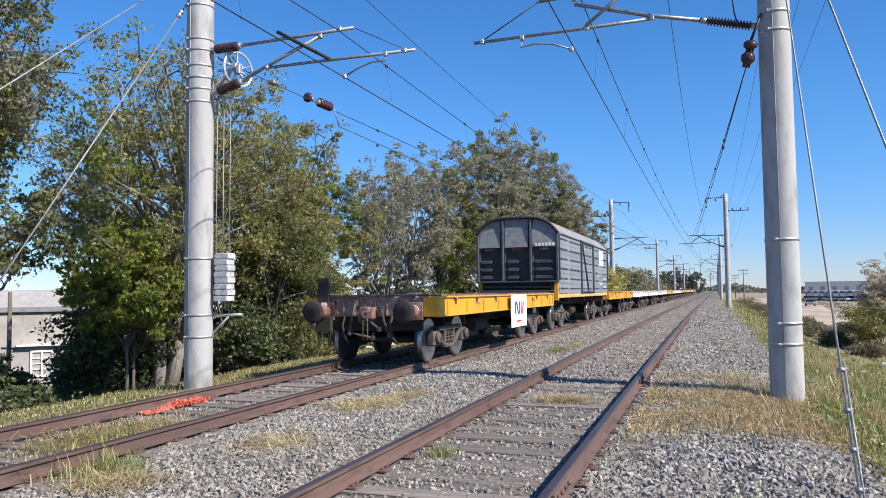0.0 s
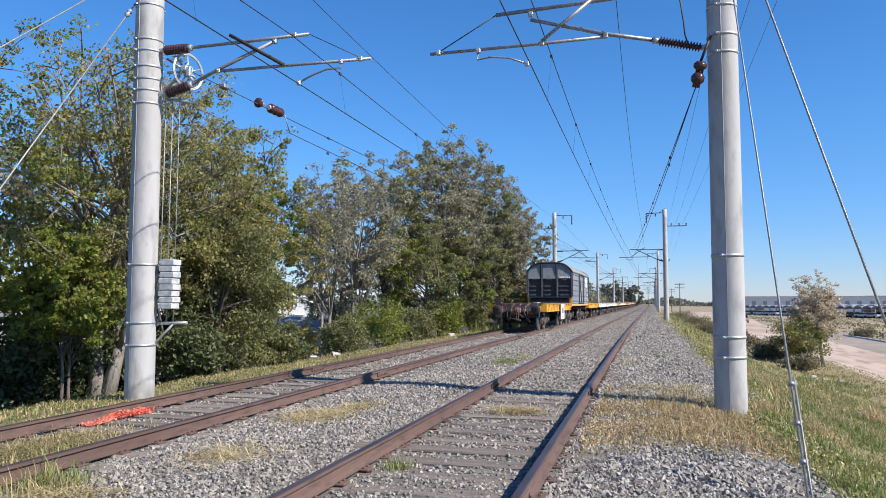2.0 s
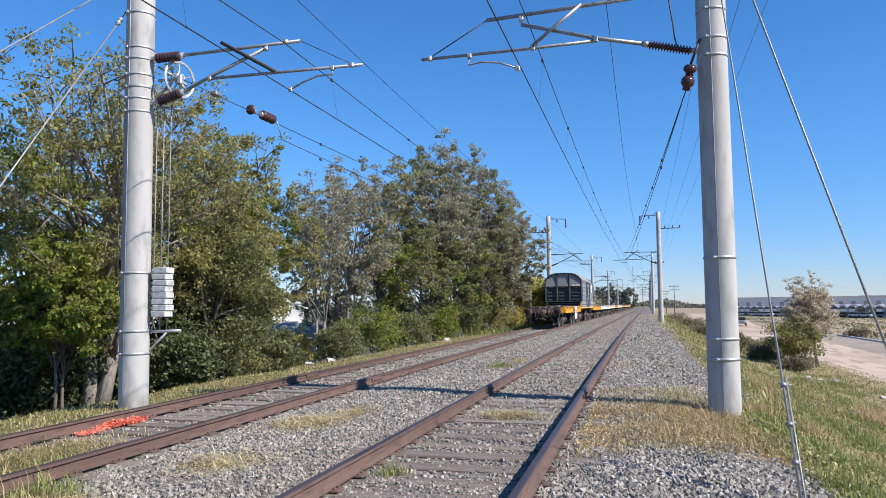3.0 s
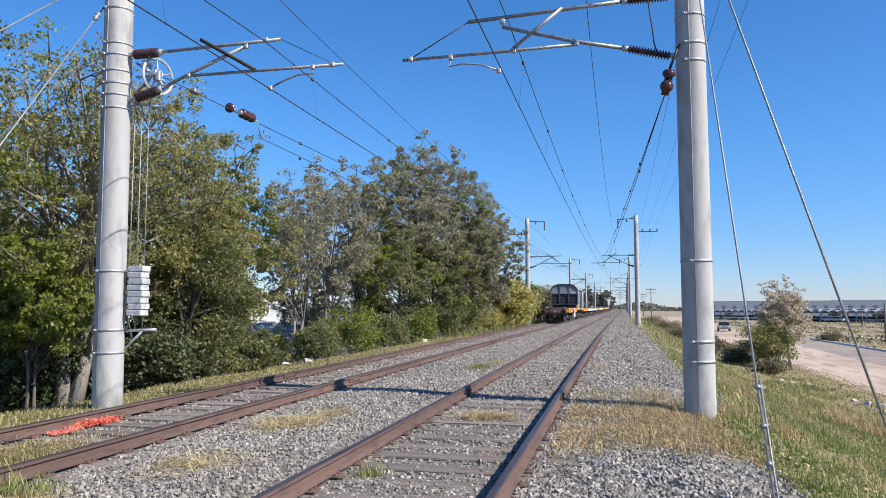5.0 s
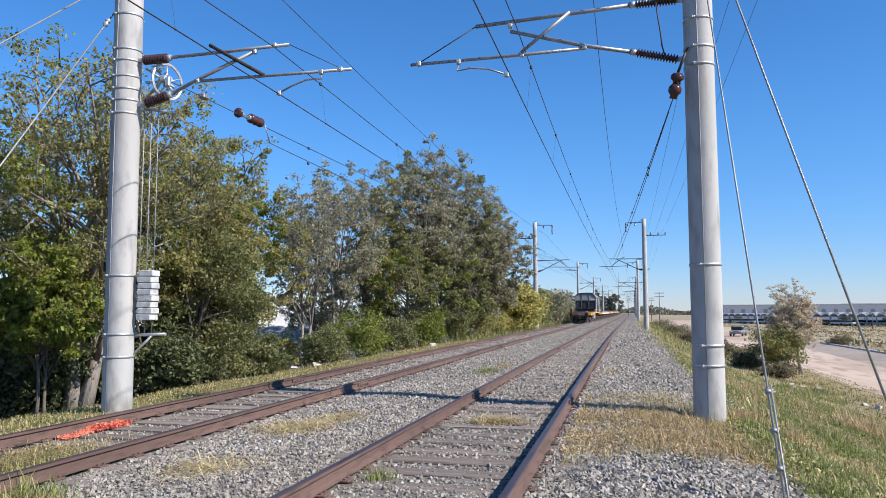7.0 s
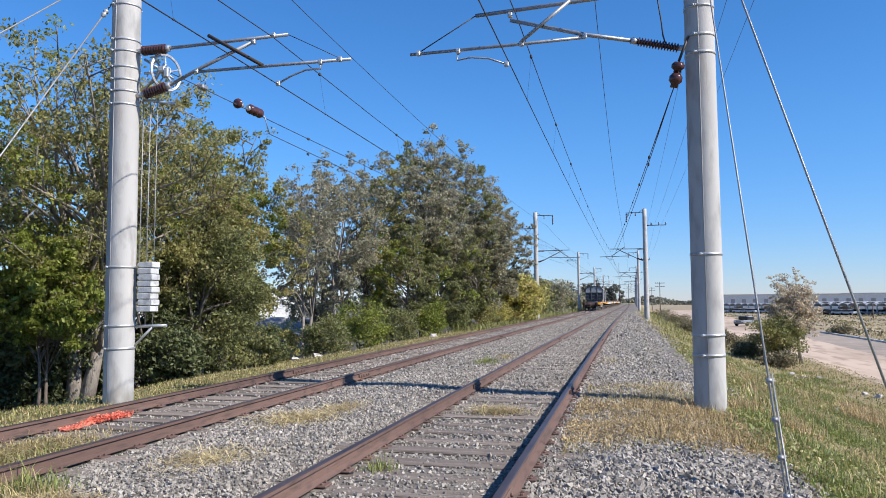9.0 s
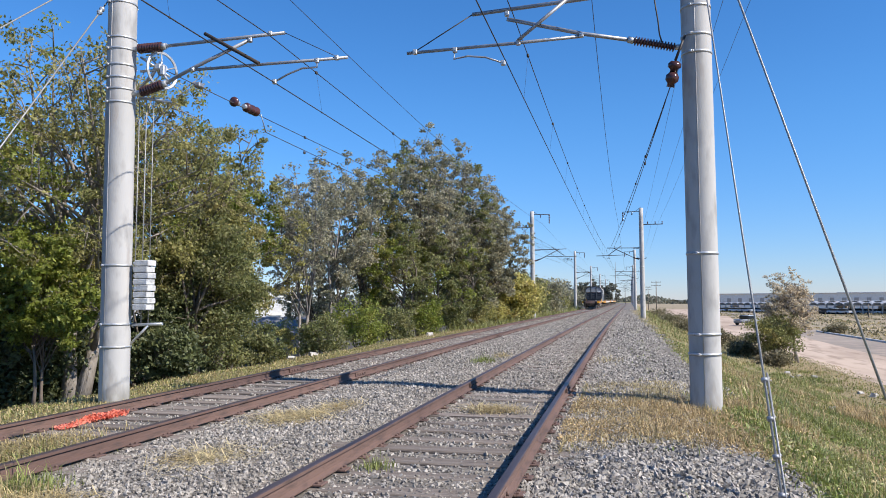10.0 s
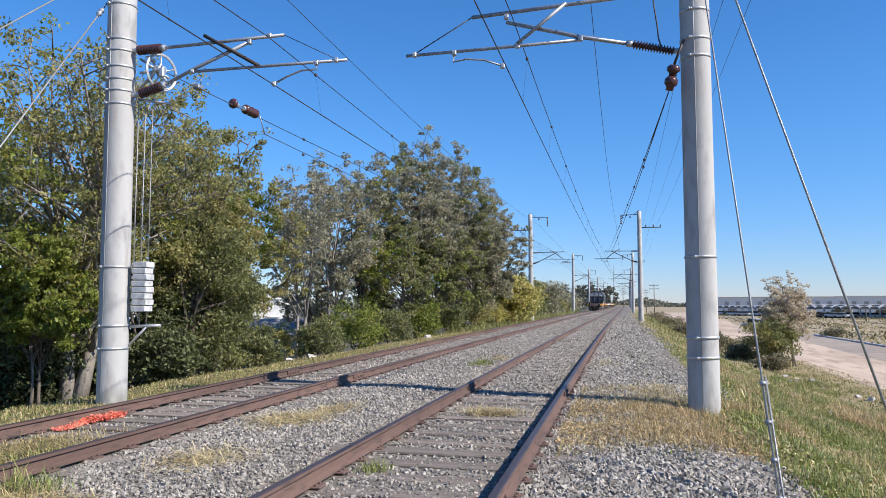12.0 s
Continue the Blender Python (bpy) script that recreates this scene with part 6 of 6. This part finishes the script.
# ---- houses beyond the trees ----
def house(x, y, turn, w, d, h, label, wall, roof, flat=True, windows=()):
    base = lie(x, y) - 0.2
    t = thing("house", label, "house", "houses beyond the trees", m=pose(x, y, base, 0, 0, turn))
    g = Geo()
    g.box((0, 0, h / 2), (w, d, h), 0.02)
    part("wall", g, wall, t)
    g = Geo()
    if flat:
        g.box((0, 0, h + 0.08), (w + 0.3, d + 0.3, 0.16), 0.02)
    else:
        rise = d * 0.22
        vs = [(sx * (w / 2 + 0.3), sy * (d / 2 + 0.3), h) for sx in (-1, 1) for sy in (-1, 1)] + [(sx * (w / 2 + 0.3), 0, h + rise) for sx in (-1, 1)]
        g.add(vs, [(0, 2, 5, 4), (3, 1, 4, 5), (0, 4, 1), (2, 3, 5), (0, 1, 3, 2)])
    part("roof", g, roof, t)
    for wx, wz, ww, wh in windows:
        wn_ = new("window")
        wn_.parent = t
        wn_.matrix_basis = pose(wx, -d / 2, wz)
        g = Geo()
        for s in (-1, 1):
            g.box((s * ww / 2, -0.02, 0), (0.09, 0.10, wh + 0.09), 0.01)
            g.box((0, -0.02, s * wh / 2), (ww + 0.09, 0.10, 0.09), 0.01)
        g.box((0, -0.02, 0), (0.07, 0.08, wh), 0.01)
        for k in (-0.3, 0, 0.3):
            g.box((0, -0.02, k * wh * 0.75), (ww, 0.06, 0.04), 0.005)
        part("window_frame", g, M["white"], wn_, "white window frame with bars")
        g = Geo()
        g.box((0, 0.02, 0), (ww, 0.03, wh), 0)
        part("pane", g, M["glass"], wn_)
        g = Geo()
        g.box((0, -0.1, wh / 2 + 0.28), (ww + 1.2, 0.35, 0.08), 0.01)
        part("canopy", g, M["white"], wn_)


house(-31.0, 27.5, 47, 8.5, 6.5, 4.0, "grey rendered house with a white barred window and flat roof", M["plaster"], M["dark_roof"], windows=((2.2, 1.7, 0.85, 1.1),))
house(-44.0, 42.0, 42, 9, 7, 3.8, "pale house with a grey sheet roof", M["white_paint"], M["plaster"], False, ((0, 1.8, 1.2, 1.2),))
house(-53.0, 38.0, 52, 8, 8, 4.4, "pale house with a grey sheet roof", M["plaster"], M["plaster"], False, ((1, 2.0, 1.2, 1.2),))
house(-61.0, 126.0, 25, 11, 8, 7.4, "white two-storey house far behind the trees", M["white_paint"], M["roof_sheet"], True, ((-2, 1.8, 1.3, 1.3), (2, 1.8, 1.3, 1.3), (-2, 4.9, 1.3, 1.3), (2, 4.9, 1.3, 1.3)))
house(-27.5, 55.0, 20, 9, 6, 2.2, "low dark-roofed shed behind the trees", M["dark_roof"], M["dark_roof"], False)
house(-72.0, 110.0, 30, 14, 10, 6.0, "pale building far behind the trees", M["white_paint"], M["roof_sheet"], False, ((0, 2, 2, 1.4),))


def side_pole(x, y, h):
    t = thing("utility_pole", "thin dark timber pole behind the bank", "pole", m=pose(x, y, lie(x, y)))
    tube_part(t, "pole", [(0, 0, 0), (0, 0, h)], [0.09, 0.07], "timber_pole")
    tube_part(t, "crossarm", [(-0.35, 0, h * 0.55), (0.35, 0, h * 0.55)], 0.04, "timber_pole")


side_pole(-23.0, 21.5, 4.6)


# ---- the plain: road, sheds, cars, poles ----
def strip(name, label, rows, mat, lift):
    """A road as cross rows of (y, left x, right x), laid on the ground."""
    v, f = [], []
    w = 9
    for y, a, b in rows:
        for k in range(w):
            x = a + (b - a) * k / (w - 1)
            v.append((x, y, fall(x - bend(y)) + lift))
    for j in range(len(rows) - 1):
        f += [(j * w + i, j * w + i + 1, (j + 1) * w + i + 1, (j + 1) * w + i) for i in range(w - 1)]
    tagged(new(name, array_mesh(name, np.array(v), np.array(f), mat, True)), label, "road", kind="structure")


strip("road_dirt", "pale sandy dirt road on the plain", [(y, 12.4 + 0.6 * math.sin(y * 0.11), 18.2 + 0.7 * math.sin(y * 0.07 + 1) + max(0, y - 90) * 0.06) for y in range(-40, 330, 5)], M["dirt_road"], 0.008)
strip("road_old", "worn grey asphalt strip beside the dirt road", [(y, 17.6 + max(0, y - 90) * 0.08, 22.8 + max(0, y - 90) * 0.10) for y in range(-40, 260, 5)], M["old_asphalt"], 0.006)


g = Geo()
for k in range(28):
    g.box((22.95, 36 + k * 2.2, fall(22.95) + 0.07), (0.22, 2.16, 0.16), 0.02)
tagged(new("kerb", g.mesh("kerb", M["roof_sheet"])), "pale concrete kerb along the old asphalt", "kerb", kind="structure")


def shed(x, y, n, span, depth, h, turn):
    t = thing("open_shed", "long low shed with pale arched sheet roofs on posts", "shed", "sheds on the plain", m=pose(x, y, fall(x) - 0.1, 0, 0, turn))
    for k in range(n):
        g = Geo()
        vs, fs = [], []
        for i in range(9):
            a = math.pi * i / 8
            for d in (-depth / 2, depth / 2):
                vs += [(k * span + span / 2 - math.cos(a) * span / 2, d, h + math.sin(a) * 0.75), (k * span + span / 2 - math.cos(a) * span / 2, d, h - 0.06 + math.sin(a) * 0.75)]
        for i in range(8):
            a = 4 * i
            fs += [(a, a + 2, a + 6, a + 4), (a + 1, a + 5, a + 7, a + 3), (a, a + 4, a + 5, a + 1), (a + 2, a + 3, a + 7, a + 6)]
        g.add(vs, fs, 0, True)
        part("roof_vault", g, M["roof_sheet"], t)
        g = Geo()
        g.box((k * span, -depth / 2 + 0.2, h / 2), (0.25, 0.25, h), 0.02)
        part("post", g, M["concrete"], t)
        if k % 5 == 0:
            g = Geo()
            g.box((k * span + span / 2, depth / 2 - 0.2, h * 0.45), (span * 1.6, 0.2, h * 0.9), 0.02)
            part("back_wall", g, M["plaster"], t)
    return t


shed(31.8, 258.7, 27, 2.9, 9, 2.3, -60.8)
shed(50.0, 262.0, 30, 3.4, 12, 2.6, -48)


def long_building(x, y, n, bay, h, turn):
    t = thing("long_building", "long pale building with rows of window bays far off", "building", "buildings on the plain", m=pose(x, y, fall(x) - 0.1, 0, 0, turn))
    g = Geo()
    g.box((n * bay / 2, 4, h / 2), (n * bay, 8, h), 0.03)
    # white wall and plaster-toned windows carry the paleness of distance haze
    part("wall", g, M["white_paint"], t)
    g = Geo()
    g.box((n * bay / 2, 4, h + 0.15), (n * bay + 0.8, 8.8, 0.3), 0.03)
    part("roof", g, M["roof_sheet"], t)
    w = Geo()
    w.box((0, 0, 0), (bay * 0.36, 0.12, h * 0.34), 0.01)
    me = w.mesh("window", M["plaster"])
    for k in range(n):
        part("window", me, None, t, m=pose((k + 0.5) * bay, -0.03, h * 0.55))


long_building(40, 352, 40, 4.4, 6.2, -14)
long_building(120, 470, 50, 5.0, 7.5, -12)


def car(name, label, x, y, z, turn, pickup=False, group="parked cars", paint="car"):
    t = thing(name, label, "car", group, m=pose(x, y, z, 0, 0, turn))
    g = Geo()
    g.box((0, 0, 0.62), (1.75, 4.4, 0.55), 0.14)
    part("body", g, M[paint], t)
    g = Geo()
    if pickup:
        g.box((0, -0.2, 1.12), (1.6, 1.7, 0.62), 0.2)
    else:
        g.box((0, 0.2, 1.10), (1.55, 2.3, 0.6), 0.24)
    part("cabin", g, M["glass"], t)
    g = Geo()
    g.box((0, -0.2 if pickup else 0.2, 1.40), (1.45, 1.3, 0.07), 0.03)
    part("roof", g, M[paint], t)
    for sx in (-1, 1):
        for sy in (-1, 1):
            w = Geo()
            w.lathe([(0, 0), (0, 0.33), (0.2, 0.33), (0.2, 0)], (sx * 0.72, sy * 1.35, 0.33), (sx, 0, 0), 12)
            part("wheel", w, M["tyre"], t)
    if pickup:
        for sx in (-0.6, 0.6):
            h = Geo()
            h.box((sx, -2.2, 0.72), (0.32, 0.06, 0.16), 0.02)
            part("headlight", h, M["white"], t)
    return t


first_car = car("parked_car", "parked car in a row before the sheds", 60, 165, fall(60), 10)
rc = random.Random(12)
for x0, y0, dx, dy, n in ((30.2, 256.5, 1.46, -2.55, 28), (26.5, 254, 1.46, -2.55, 20)):
    for k in range(n):
        if rc.random() < 0.2:
            continue
        x, y = x0 + k * dx + rc.uniform(-0.3, 0.3), y0 + k * dy + rc.uniform(-0.3, 0.3)
        copy_thing(first_car, pose(x, y, fall(x) + 0.02, 0, 0, 30 + rc.uniform(-8, 8)))
car("parked_car", "blue car parked beyond the kerb", 26.2, 71, fall(26) + 0.01, 70, paint="car_blue")
PICKUP = car("pickup_truck", "grey pickup driving slowly along the dirt road", 21.3, 175, fall(17.2) + 0.03, 8, True, "driving cars")


def plain_pole(x, y, h, arms):
    t = thing("utility_pole", "dark timber pole with crossarms on the plain" if arms else "thin pale post on the plain", "pole", "poles on the plain", m=pose(x, y, fall(x - bend(y)) - 0.1))
    tube_part(t, "pole", [(0, 0, 0), (0, 0, h)], [0.13, 0.09], "timber_pole", seg=8)
    for k in range(arms):
        g = Geo()
        g.box((0, 0, h - 0.35 - 0.9 * k), (2.4, 0.10, 0.12), 0.01)
        part("crossarm", g, M["timber_pole"], t)
        for dx in (-1.05, -0.5, 0.5, 1.05):
            g = Geo()
            insulator(g, (dx, 0, h - 0.28 - 0.9 * k), (dx, 0, h - 0.08 - 0.9 * k), 0.03, 0.06, 2, seg=6)
            part("insulator", g, M["porcelain"], t)


for x, y, h, arms in ((9.9, 205, 8.5, 2), (10.6, 285, 8.5, 2), (11.5, 370, 8.5, 2), (20.7, 92, 3.3, 0), (27.6, 86, 4.2, 0), (50, 172, 2.9, 0), (26, 66, 1.6, 0), (2.8, 330, 9.0, 0), (-1.5, 420, 22, 0)):
    plain_pole(x, y, h, arms)


# ---- what moves ----
def motions():
    turn = math.degrees(SPEED / 0.45)
    for i, (w, sets, y0) in enumerate(TRAIN):
        rows = []
        for k in range(25):
            t = k * 0.5
            y = y0 + SPEED * t
            mid = y + 6
            rows.append((t, pose(LEFT_TRACK + bend(mid) - 6 * heading(mid), y, 0, 0, 0, -math.degrees(heading(mid)))))
        walk(w, rows)
        if i < 6:
            for s in sets:
                at = s.matrix_basis.translation.copy()
                walk(s, [(j / 30, Matrix.Translation(at) @ pose(0, 0, 0, -turn * j / 30)) for j in range(361)])
    z = fall(17.0) + 0.03
    walk(PICKUP, [(0.0, pose(21.3, 175, z, 0, 0, -4)), (2.0, pose(18.6, 151, z, 0, 0, -6)), (3.5, pose(17.6, 136, z, 0, 0, -4)), (6.5, pose(17.3, 122, z, 0, 0, -12)), (9.0, pose(18.3, 119.5, z, 0, 0, -40)), (12.0, pose(20.2, 118, z, 0, 0, -52))])


motions()
